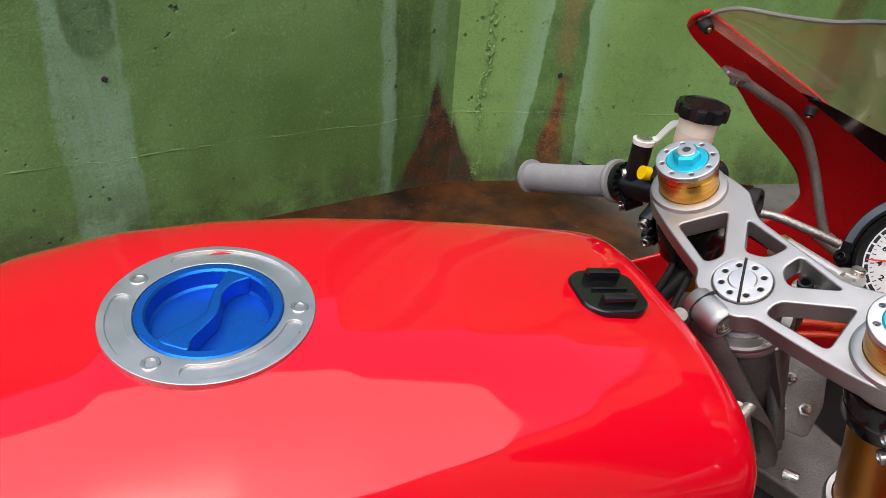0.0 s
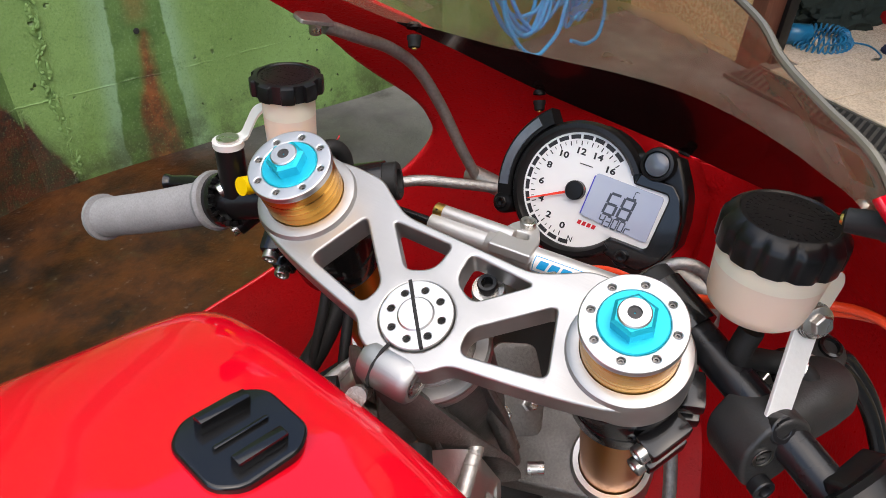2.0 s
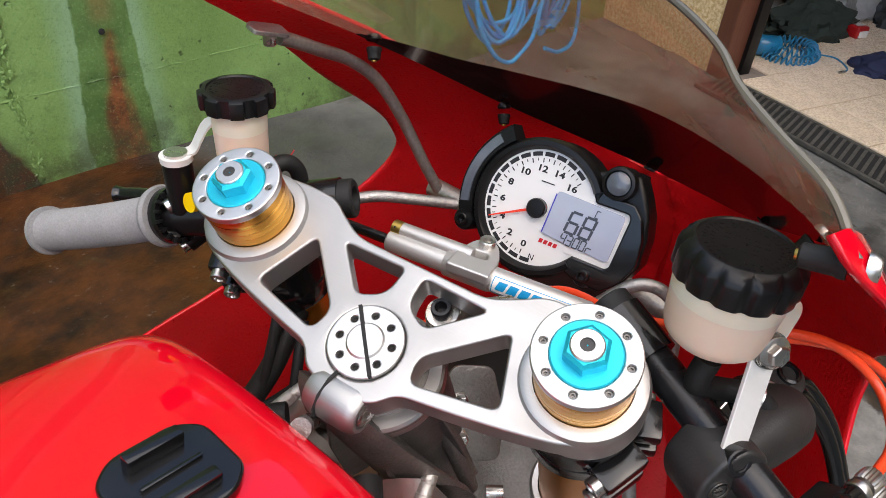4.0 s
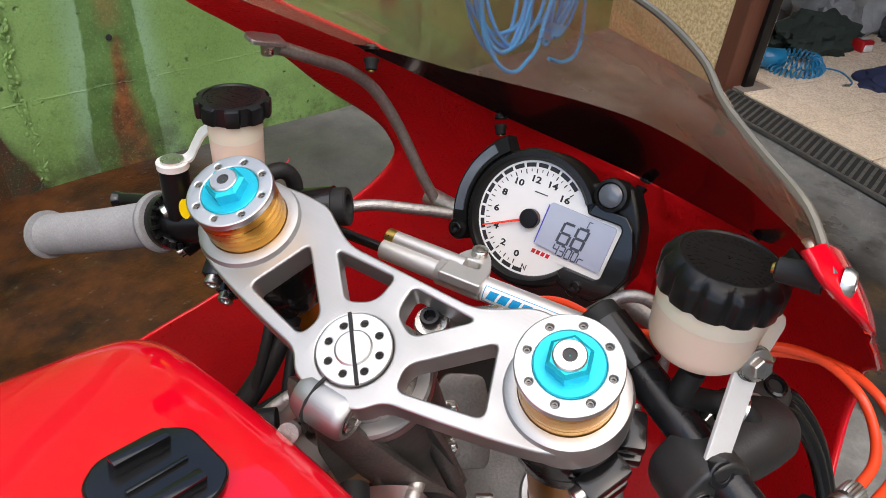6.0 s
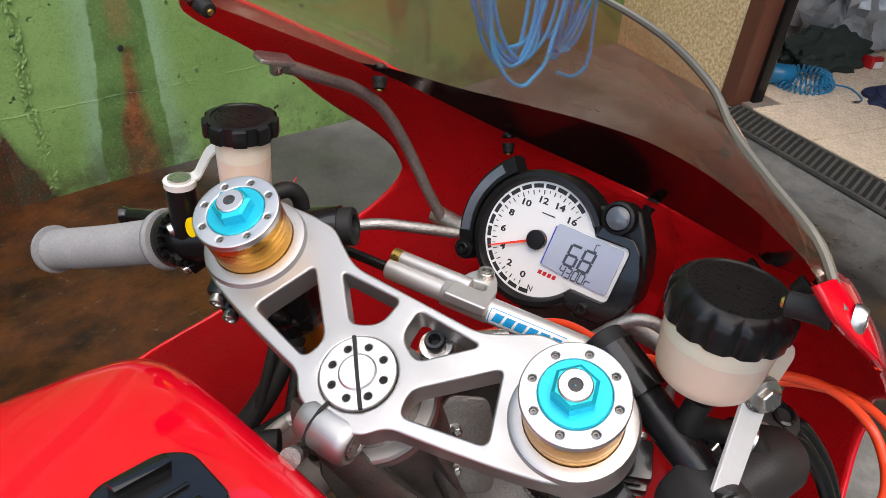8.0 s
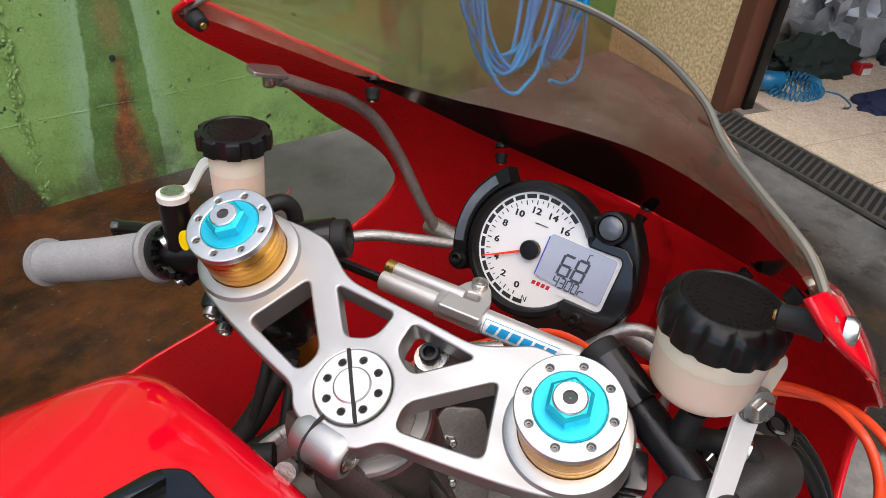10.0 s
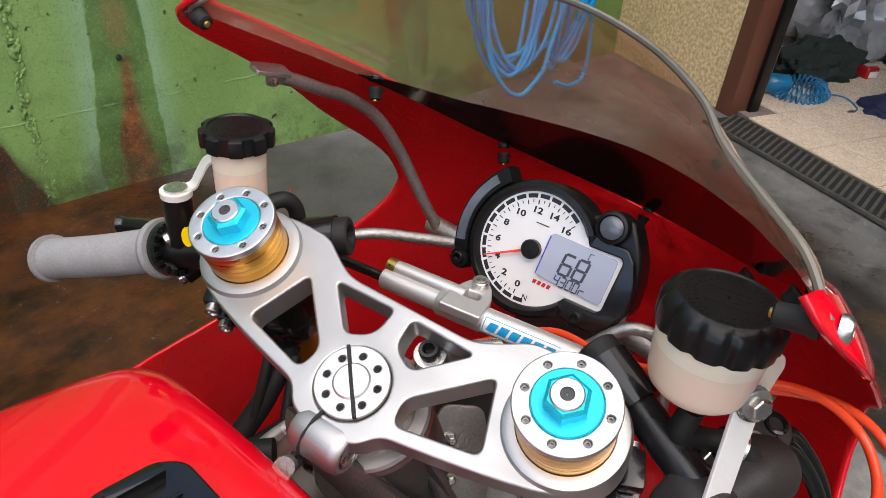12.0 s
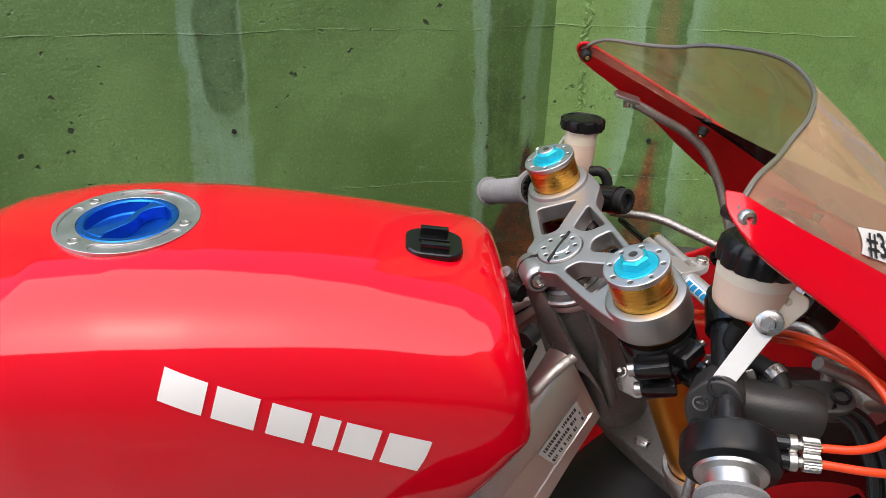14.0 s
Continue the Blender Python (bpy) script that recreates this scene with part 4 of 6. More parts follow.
for a in (140, -10, 232):
    x, y = 0.0525 * math.cos(radians(a)), 0.0525 * math.sin(radians(a))
    bpart("cap_bolt", socket_screw(0.0054, 0.0036, FC @ Matrix.Translation((x, y, 0.0014))), STEEL, "", tank)
# white maker's word on the side of the tank, as plain slanted shapes
def tank_side(x, z):
    """The right flank of the tank at a place along it and a height."""
    lo, hi = 0.0, 1.999
    for _ in range(30):
        m = (lo + hi) / 2
        if tank_point(x, -m)[2] > z:
            lo = m
        else:
            hi = m
    return Vector(tank_point(x, -lo)) + Vector((0, -0.0009, 0.0003))


def on_tank(s, h):
    """Along and up the slanting word."""
    x = -0.318 + 0.95 * s + 0.28 * h
    return tank_side(x, -0.080 - 0.40 * s + h)


WORD = [(0.0, 0.038), (0.036, 0.038), (0.074, 0.036), (0.109, 0.020), (0.128, 0.034), (0.160, 0.038)]
for s0, w in WORD:
    bm = bmesh.new()
    grid([[on_tank(s0 + w * (0.06 + 0.78 * k / 8), 0.0150 - (0.0215 + 0.0090 * (s0 + w * k / 8) / 0.19) * (1 - j / 8)) for k in range(9)] for j in range(9)], bm)
    bpart("brand_shape", bm, WHITE, "white block of the maker's word", tank)

# camera mount stuck on the tank
GP = pose(-0.1225, -0.006, -0.0487, 0, 6, -2)
gp = [(-24, -14), (-14, -22), (14, -22), (24, -14), (24, 14), (14, 22), (-14, 22), (-24, 14)]
mount = part("camera_mount", plate([rounded([mm(*q) for q in gp], 0.005, 4)], 0.007, 0.0018, m=GP, z=0.0085), BLACK_GLOSS, tank, "black plastic action camera mount")
part("mount_rail", block((0.024, 0.006, 0.009), GP @ Matrix.Translation((0.000, 0.0125, 0.0108)), 0.0012), BLACK_GLOSS, mount)
part("mount_rail", block((0.024, 0.006, 0.007), GP @ Matrix.Translation((0.000, -0.0125, 0.0105)), 0.0012), BLACK_GLOSS, mount)
part("mount_rib", block((0.026, 0.002, 0.003), GP @ Matrix.Translation((0.000, 0.0, 0.009)), 0.0006), BLACK_GLOSS, mount)

# fairing shell
EDGE = [(0.040, 0.081), (0.172, 0.012), (0.300, -0.066), (0.400, -0.120)]
FRONT = [(-0.60, 0.36), (-0.40, 0.44), (-0.25, 0.444), (-0.18, 0.418), (-0.130, 0.410), (-0.120, 0.400), (-0.066, 0.300), (0.012, 0.172), (0.081, 0.040)]
REAR = [(-0.60, -0.14), (-0.40, -0.12), (-0.30, -0.05), (-0.275, 0.000), (-0.270, 0.030), (-0.262, 0.100), (-0.230, 0.185), (-0.190, 0.242), (-0.162, 0.263), (-0.139, 0.267), (-0.122, 0.260),
        (-0.092, 0.239), (-0.044, 0.176), (-0.005, 0.132), (0.024, 0.092), (0.054, 0.046), (0.072, 0.030), (0.081, 0.032)]


def shell_y(x, z):
    """Half width of the fairing: it swells below the screen's edge."""
    n0 = math.sqrt(max(0.0, 1 - max(0.0, x / (0.402 + min(0.05, 0.2 * max(0.0, -0.13 - z)))) ** 2.2))
    n = math.sqrt(max(0.0, 1 - max(0.0, x / 0.46) ** 2.2))
    edge = lerp_table(EDGE, x)[0]
    return n0 * 0.178 + n * 0.098 * math.tanh(1.35 * max(0.0, edge - z) / 0.098)


def softened(rows, times=2):
    """A table with its corners cut."""
    for _ in range(times):
        out = [rows[0]]
        for a, b in zip(rows, rows[1:]):
            out += [tuple(p + (q - p) * 0.25 for p, q in zip(a, b)), tuple(p + (q - p) * 0.75 for p, q in zip(a, b))]
        rows = out + [rows[-1]]
    return rows


def aside(x):
    """The fairing stands a little to the left of the frame's middle, most so at its rear."""
    return 0.0065 * max(0.0, min(1.0, 1 - x / 0.42))


REAR = softened(REAR)
zs = sorted({z for z, _ in FRONT} | {z for z, _ in REAR if z > -0.3} | {-0.60 + 0.02 * i for i in range(34)})
zs = [z for z in zs if z <= 0.081]
bm = bmesh.new()
for s in (1, -1):
    rows = []
    for z in zs:
        xr, xf = lerp_table(REAR, z)[0], lerp_table(FRONT, z)[0]
        row = []
        for i in range(41):
            t = i / 40
            t = math.sin(t * math.pi / 2)
            x = xr + (xf - xr) * t
            # the rear edge turns in above the bar ends
            turn = (0.006 if s > 0 else 0.010) * max(0.0, 1 - (x - xr) / (0.028 if s > 0 else 0.045)) ** 2 * max(0.0, min(1.0, (z + 0.06) / 0.06))
            if s < 0:  # the right rim stands further out below the lobe
                turn -= 0.020 * max(0.0, 1 - abs(z + 0.135) / 0.10) * max(0.0, 1 - (x - xr) / 0.20)
            row.append((x, 0.0 if i == 40 and z <= -0.13 else s * (shell_y(x, z) - turn) + aside(x), z))
        rows.append(row)
    grid(rows, bm, flip=s > 0)
bmesh.ops.remove_doubles(bm, verts=bm.verts, dist=0.0006)
fairing = bpart("fairing", bm, RED, "red fibreglass race fairing")
sm = fairing.modifiers.new("thick", "SOLIDIFY")
sm.thickness, sm.offset = 0.003, 0
fairing.data.materials.append(RED_INNER)
sm.material_offset = 1

# windscreen
EDGE_GREY = shade("worn_grey_edge", (0.100, 0.096, 0.085), 0.16, tint=(0.24, 0.21, 0.15), tint_scale=9, grain_scale=300, rough_var=0.1)
TOP = [(-1.0, 0.036, -0.1785, 0.0745), (-0.86, 0.052, -0.161, 0.0865), (-0.70, 0.078, -0.134, 0.0890), (-0.57, 0.100, -0.109, 0.0930), (-0.42, 0.121, -0.0870, 0.1005), (-0.20, 0.143, -0.048, 0.1070), (0.0, 0.150, 0.0, 0.1110)]
LOW = [(-1.0, 0.042, -0.1790, 0.070), (-0.75, 0.172, -0.160, 0.002), (-0.45, 0.300, -0.117, -0.076), (-0.2, 0.376, -0.055, -0.118), (0.0, 0.398, 0.0, -0.129)]


def curve_at(rows, s):
    pts = [Vector(r[1:]) for r in rows] + [Vector((r[1], -r[2], r[3])) for r in rows[-2::-1]]
    ts = [r[0] for r in rows] + [-r[0] for r in rows[-2::-1]]
    sp = spline(pts, 12)
    for i, (a, b) in enumerate(zip(ts, ts[1:])):
        if s <= b or i == len(ts) - 2:
            f = (s - a) / (b - a) * 12 + i * 12
            k = min(int(f), len(sp) - 2)
            p = sp[k].lerp(sp[k + 1], f - k)
            return p + Vector((0, aside(p.x), 0.035 * p.y * (1 - abs(s))))


def screen_point(s, v):
    a, b = curve_at(LOW, s), curve_at(TOP, s)
    p = a.lerp(b, v)
    bulge = 0.014 * 4 * v * (1 - v) * (1 - abs(s) ** 3)
    out = Vector((0.55, 0.35 * s, 0.75)).normalized()
    return p + out * bulge


ss = [-1 + i / 36 for i in range(73)]
band = [0.0 if abs(s) > 0.78 else (0.36 - 0.06 * s) * (1 - (abs(s) / 0.78) ** 2) ** 0.65 for s in ss]
glass = grid([[screen_point(s, band[j] + (1 - band[j]) * k / 16) for j, s in enumerate(ss)] for k in range(17)])
screen = bpart("windscreen", glass, SMOKE, "smoke tinted acrylic windscreen")
foot = [0.034 * max(0.0, 1 - (abs(s) / 0.72) ** 4) for s in ss]
dark = [(j, s) for j, s in enumerate(ss) if abs(s) <= 0.80]
bpart("dark_band", grid([[screen_point(s, foot[j] + max(0.001, band[j] - foot[j]) * k / 6) for j, s in dark] for k in range(7)]), SCREEN_BLACK, "black foot of the screen", screen)
bpart("edge_strip", tube([screen_point(s, 1.0) for s in ss], 0.0019, 8), EDGE_GREY, "grey edge of the screen", screen)

# screen fixings
FIX = [(40, 178.5, 70), (172, 159, 1), (297, 115, -76), (392, 5, -127)]
for i, (x, y, z) in enumerate(FIX):
    for s in (1, -1) if i < 3 else (1,):
        d = Vector((0.05, 0.96 * s, 0.25) if i == 0 else (0.38, 0.42 * s, 0.82) if i < 3 else (0.55, 0.0, 0.83)).normalized()
        deep = 0.016 if i == 0 and s < 0 else 0.0095
        q = Vector(mm(x, y * s, z)) + Vector((0, aside(x / 1000), 0))
        R = d.to_track_quat("Z", "Y").to_matrix().to_4x4()
        f = bpart("well_nut", lathe([(0.0034, -deep), (0.0046, -deep + 0.0008), (0.0050, -0.004), (0.0056, -0.003), (0.0056, -0.0005)], 18, Matrix.Translation(q - d * 0.001) @ R), RUBBER, "black rubber well nut", fairing)
        bpart("screw" if i == 0 else "stud", lathe([(0.0058, 0.001), (0.0058, 0.003), (0.0045, 0.005), (0.0022, 0.0054), (0.0020, 0.003), (0.0003, 0.003)], 16, Matrix.Translation(q + d * 0.0030) @ R, cap=False), STEEL if i == 0 or (i == 1 and s < 0) else BLACK, "chromed screw" if i == 0 or (i == 1 and s < 0) else "black plastic stud", fairing)
        bpart("screw_tip", lathe([(0.0019, -deep - 0.0022), (0.0021, -deep - 0.0016), (0.0021, -0.006)], 10, Matrix.Translation(q) @ R), BRASS, "brass insert", fairing)

# number sticker on the right of the screen, a clear tape tab on the left
def on_screen(s0, v0, lift):
    p = screen_point(s0, v0)
    n = (screen_point(s0 + 0.01, v0) - p).cross(screen_point(s0, v0 + 0.02) - p).normalized()
    return p + (n if n.z > 0 else -n) * lift


c00, c10, c11, c01 = (-0.785, 0.27), (-0.665, 0.27), (-0.615, 0.50), (-0.722, 0.51)


def sticker(u, v, lift=0.0012):
    a = [c00[i] + (c10[i] - c00[i]) * u for i in (0, 1)]
    b = [c01[i] + (c11[i] - c01[i]) * u for i in (0, 1)]
    return on_screen(a[0] + (b[0] - a[0]) * v, a[1] + (b[1] - a[1]) * v, lift)


bpart("number_sticker", grid([[sticker(i / 8, j / 5) for i in range(9)] for j in range(6)]), WHITE, "white number sticker", screen)
o, ex, ey = sticker(0.5, 0.5, 0.0018), sticker(1, 0.5) - sticker(0, 0.5), sticker(0.5, 1) - sticker(0.5, 0)
ex, hgt = ex.normalized(), ey.length
ez = ex.cross(ey).normalized()
ey = ez.cross(ex)
bpart("sticker_number", words("#30", hgt * 1.05, Matrix(((ex[0], ey[0], ez[0], o[0]), (ex[1], ey[1], ez[1], o[1]), (ex[2], ey[2], ez[2], o[2]), (0, 0, 0, 1))), bold=0.0002), INK, "dark sticker number", screen)
tab4 = [(0.775, 0.29), (0.705, 0.45), (0.66, 0.33), (0.705, 0.22)]
tb_ = bmesh.new()
tb_.faces.new([tb_.verts.new(on_screen(a, b, 0.001)) for a, b in tab4])
bpart("tape_tab", tb_, TAPE, "clear tape tab", screen)

# fairing stays
for s in (1, -1):
    pts = [mm(128, -164, -46), mm(140, -164, -52), mm(162, -165, -62), mm(206, -155, -95), mm(220, -122, -126)] if s < 0 else [mm(98, 180, 19), mm(110, 179, 14), mm(130, 177, 4), mm(158, 174, -10), mm(182, 167, -30), mm(200, 155, -62), mm(212, 136, -102), mm(219, 121, -127)]
    stay = bpart("fairing_stay", tube(spline(pts, 6), 0.0048, 14), STEEL_TUBE, "bent grey steel fairing stay")
    if s < 0:
        continue
    tab = [(-12, -7), (16, -7), (16, 7), (-8, 7), (-13, 3)]
    bpart("stay_tab", plate([rounded([mm(*q) for q in tab], 0.003, 3)], 0.003, 0.0006, m=pose(0.089, 0.182 * s, 0.0275, 10 * s, 16, -6)), STEEL_TUBE, "", stay)
    bpart("tab_bolt", socket_screw(0.0044, 0.009, pose(0.091, 0.181 * s, 0.0245, 180, 0, 0)), STEEL, "", stay)
bpart("stay_crossbar", tube([mm(222, 132, -128), mm(226, 60, -130), mm(226, -60, -130), mm(222, -132, -128)], 0.0085, 14), STEEL_TUBE, "grey steel crossbar of the fairing stay")

# steering damper: it runs across the frame, a few degrees out of line with the yoke
D0, D1 = Vector(mm(60, 70, -124)), Vector(mm(70, -76, -119.5))
DU = (D1 - D0).normalized()
DM = Matrix.Translation(D0) @ DU.to_track_quat("Z", "Y").to_matrix().to_4x4()


def damper_at(y):
    """The damper's axis at a place across the bike."""
    return D0 + (D1 - D0) * ((y - D0.y) / (D1.y - D0.y))


damper = kpart("steering_damper", lathe([(0.0045, -0.0005), (0.0068, 0.0), (0.0075, 0.0008), (0.0075, 0.058)], 36, DM), DAMPER, "silver steering damper across the front of the yoke")
kpart("damper_tube", lathe([(0.0084, 0.070), (0.0084, 0.143), (0.0076, 0.1445)], 40, DM), DAMPER, "", damper)
RES = Vector((0.0085, 0, 0.0040))
kpart("damper_reservoir", tube([damper_at(0.0635) + RES, damper_at(0.010) + RES], 0.0056, 24), DAMPER, "", damper)
cap_at = damper_at(0.0705) + RES
kpart("reservoir_cap", lathe([(0.0048, -0.0005), (0.0058, 0.0004), (0.0058, 0.0068), (0.0050, 0.0074)], 24, Matrix.Translation(cap_at) @ DU.to_track_quat("Z", "Y").to_matrix().to_4x4()), BRASS, "gold reservoir cap", damper)
kpart("cap_hole", tube([cap_at + DU * 0.0030 + Vector((-0.0022, 0, 0.0050)), cap_at + DU * 0.0030 + Vector((-0.0026, 0, 0.0056))], 0.0007, 8), RECESS_SHADE, "", damper)
kpart("damper_collar", lathe([(0.0076, 0.0448), (0.0086, 0.0450), (0.0092, 0.0460), (0.0092, 0.0770), (0.0088, 0.0780), (0.0084, 0.0782)], 40, DM, cap=False), DAMPER, "", damper)
lugp = [(-18, 15), (-2, 15), (13, 10), (19, 5), (20, -2), (15, -8), (2, -14), (-18, -15)]
LUG = pose(0.0735, 0.0060, -0.1145, 0, 24, 5)
kpart("damper_lug", plate([rounded([mm(*q) for q in lugp], [0.002, 0.004, 0.006, 0.006, 0.006, 0.006, 0.005, 0.002], 5), rounded([mm(-3, 8), mm(4, 6), mm(5, -5), mm(-2, -7)], 0.003, 5)], 0.0075, 0.0014, m=LUG), DAMPER, "", damper)
kpart("lug_bolt", socket_screw(0.0056, 0.0048, LUG @ Matrix.Translation((0.0125, -0.0005, 0.0))), STEEL, "", damper)
kpart("damper_rod", tube([D0 - DU * 0.060, D0 + DU * 0.002], 0.0036, 16), BLACK_GLOSS, "black damper rod", damper)


def on_damper(y, a, lift):
    """A place on the damper's tube, by the angle up from its rear."""
    c = damper_at(y)
    return (c.x - (0.0084 + lift) * math.cos(radians(a)), c.y, c.z + (0.0084 + lift) * math.sin(radians(a)))


kpart("damper_label", grid([[on_damper(y, 2 + 10 * k, 0.00015) for y in (-0.0105, -0.064)] for k in range(9)], flip=True), WHITE, "white label with blue print", damper)
for ang in (4, 78):
    kpart("label_line", grid([[on_damper(y, a, 0.0003) for y in (-0.0120, -0.0625)] for a in (ang, ang + 3)], flip=True), LABEL_BLUE, "", damper)
kpart("label_line", grid([[on_damper(y, 4 + 7.7 * k, 0.0003) for y in (-0.0115, -0.0121)] for k in range(11)], flip=True), LABEL_BLUE, "", damper)
for k in range(6):
    y0 = -0.0150 - k * 0.0078
    rws = [[on_damper(yy - 0.0018 * (j / 5 - 0.5), 24 + 8.2 * j, 0.0003) for yy in (y0, y0 - 0.0060)] for j in range(6)]
    kpart("print_mark", grid(rws, None, flip=True), LABEL_BLUE, "blue block of the maker's word", damper)

# handlebars
BAR = {}
for s in (1, -1):
    if s > 0:
        path = [mm(53, 85, -76), mm(-12.5, 190, -80)]
    else:
        path = [mm(60, -89, -77), mm(52, -104, -78), mm(8, -187, -81), mm(-26, -250, -88)]
    bar = kpart("handlebar", tube(path, 0.0102, 24), BLACK_ANO, "black clip-on handlebar")
    e0, e1 = Vector(path[0]), Vector(path[1])
    ed = (e1 - e0).normalized()
    EM = Matrix.Translation(e0) @ (-ed).to_track_quat("Z", "Y").to_matrix().to_4x4()
    kpart("bar_plug", lathe([(0.0105, -0.010), (0.0125, -0.009), (0.0125, 0.003), (0.0115, 0.004), (0.0078, 0.004), (0.0072, -0.004), (0.0004, -0.004)], 28, EM, cap=False), RUBBER, "black end plug", bar)
    # clamp round the fork leg, in two rings with a bolted ear
    T = Matrix.Translation((0, 0.1 * s, 0))
    clamp = kpart("bar_clamp", lathe([(0.0226, -0.104), (0.0275, -0.104), (0.0285, -0.102), (0.0285, -0.088), (0.0272, -0.0865), (0.0285, -0.085), (0.0285, -0.067), (0.0275, -0.065), (0.0226, -0.065)], 48, T, cap=False), BLACK_GLOSS, "black handlebar clamp")
    for z in (-0.075, -0.096):
        kpart("clamp_ear", block((0.026, 0.014, 0.0125), pose(-0.017, 0.1285 * s, z, 0, 0, 24 * s), 0.003), BLACK_GLOSS, "", clamp)
        kpart("clamp_bolt", socket_screw(0.0050, 0.005, pose(-0.0285, 0.1235 * s, z, 0, -90, 24 * s)), STEEL, "", clamp)
        kpart("clamp_ear", block((0.020, 0.014, 0.0125), pose(0.010, 0.1310 * s, z, 0, 0, -22 * s), 0.003), BLACK_GLOSS, "", clamp)
        kpart("clamp_bolt_end", tube([(0.021, 0.1275 * s, z), (0.0235, 0.1265 * s, z)], 0.003, 12), STEEL, "", clamp)
    sa0 = e0.lerp(e1, 0.12 if s > 0 else 0.9)
    kpart("bar_socket", tube([sa0 - ed * 0.010, sa0 + ed * 0.020], 0.0140, 24), BLACK_GLOSS, "", clamp)
    BAR[s] = (path, bar)

# left grip with its fine rings, flange and end
path, bar = BAR[1]
pts, rad = [], []
a, b = Vector(mm(-12.5, 190, -80)), Vector(mm(-53, 308, -125))
n = 124
for i in range(n + 1):
    t = i / n
    pts.append(a.lerp(b, t) + Vector((0, 0, -0.002)) * math.sin(math.pi * t))
    r = 0.0153 if i % 2 else 0.0144
    if t > 0.955:
        r = 0.0182 - 0.006 * max(0, (t - 0.985) / 0.015)
    rad.append(r)
grip = kpart("grip", tube(pts, rad, 28), GRIP, "grey ribbed rubber grip")
d = (b - a).normalized()
R = d.to_track_quat("Z", "Y").to_matrix().to_4x4()
kpart("grip_flange", lathe([(0.012, -0.003), (0.0196, -0.0025), (0.0208, 0.0), (0.0200, 0.003), (0.016, 0.005)], 40, Matrix.Translation(a) @ R), GRIP, "", grip)

# clutch lever perch
perch = kpart("clutch_perch", tube([mm(-5, 180, -80), mm(4, 162, -79), mm(15, 146, -78)], [0.0150, 0.0150, 0.0145], 24), BLACK, "black clutch perch on the left bar")
for q in (mm(-7, 179, -66), mm(-15, 181, -103)):
    kpart("perch_boss", tube([q, (q[0] + 0.016, q[1] - 0.006, q[2] + 0.002)], 0.0068, 18), BLACK, "", perch)
    kpart("perch_bolt", socket_screw(0.0050, 0.005, Matrix.Translation(q) @ pose(0, 0, 0, 0, -90, -20)), STEEL, "", perch)
kpart("perch_ring", lathe([(0.0150, -0.004), (0.0188, -0.004), (0.0188, 0.003), (0.0150, 0.003)], 36, Matrix.Translation(mm(-9, 184, -79.5)) @ R, cap=False), BLACK_GLOSS, "", perch)
for k in range(18):
    ang = k * math.pi / 9
    kpart("ring_tooth", block((0.004, 0.0022, 0.004), Matrix.Translation(mm(-9, 184, -79.5)) @ R @ Matrix.Rotation(ang, 4, "Z") @ Matrix.Translation((0.0172, 0, -0.005)), 0.0005), BLACK, "", perch)
KI = Matrix(((0.9098, -0.0159, 0.4148), (0.0, 0.9993, 0.0384), (-0.4151, -0.0349, 0.9091)))


def wk(x, y, z):
    """From a place beside the fork's middle, in level axes, to the fork's axes."""
    return KI @ Vector((x, y, z))


kpart("lever_pivot", tube([wk(0.026, 0.177, -0.060), wk(0.025, 0.176, -0.0245)], 0.0092, 24), BLACK, "black lever pivot", perch)
kpart("pivot_cap", tube([wk(0.025, 0.176, -0.0245), wk(0.025, 0.176, -0.0205)], 0.0098, 28), STRAP, "zinc pivot bolt", perch)
kpart("pivot_nut", tube([wk(0.025, 0.176, -0.0205), wk(0.025, 0.176, -0.0188)], 0.0070, 28), STEEL, "", perch)
strip = spline([wk(0.029, 0.174, -0.0200), wk(0.034, 0.171, -0.0185), wk(0.037, 0.168, -0.011), wk(0.041, 0.164, -0.002), wk(0.048, 0.159, 0.001)], 6)
bmx = bmesh.new()
w = KI @ Vector((0.4, 0.9, 0)).normalized() * 0.0050
rowa, rowb = [p + w for p in strip], [p - w for p in strip]
up = Vector((0, 0, 0.0018))
grid([rowa, rowb], bmx)
grid([[p - up for p in rowa], [p - up for p in rowb]], bmx, flip=True)
grid([rowa, [p - up for p in rowa]], bmx, flip=True)
grid([rowb, [p - up for p in rowb]], bmx)
kpart("pot_bracket", bmx, STRAP, "bent aluminium bracket strip", perch)
lever = spline([wk(0.030, 0.180, -0.050), wk(0.052, 0.205, -0.078), wk(0.060, 0.2245, -0.090), wk(0.060, 0.2447, -0.097), wk(0.060, 0.2709, -0.1035), wk(0.058, 0.2890, -0.1090), wk(0.055, 0.2960, -0.1105)], 6)
kpart("clutch_lever", tube(lever, [0.0055 + 0.0018 * max(0.0, (i - 31) / 5) for i in range(len(lever))], 14), BLACK_GLOSS, "black clutch lever", perch)
kpart("loose_wire", tube(spline([wk(0.0738, 0.1413, -0.0295), wk(0.0744, 0.1386, -0.0321), wk(0.0768, 0.1359, -0.0325), wk(0.0806, 0.1344, -0.0297), wk(0.0829, 0.1340, -0.0272)], 6), 0.0005, 6), INK_RED, "thin loose red wire", perch)
kpart("switch_box", block((0.020, 0.022, 0.034), Matrix.Translation(wk(0.040, 0.150, -0.050)) @ pose(0, 0, 0, 0, -20, 20), 0.004), BLACK, "black kill switch", perch)
kpart("switch_button", tube([wk(0.024, 0.158, -0.046), wk(0.016, 0.159, -0.044)], 0.0062, 16), YELLOW, "yellow button", perch)


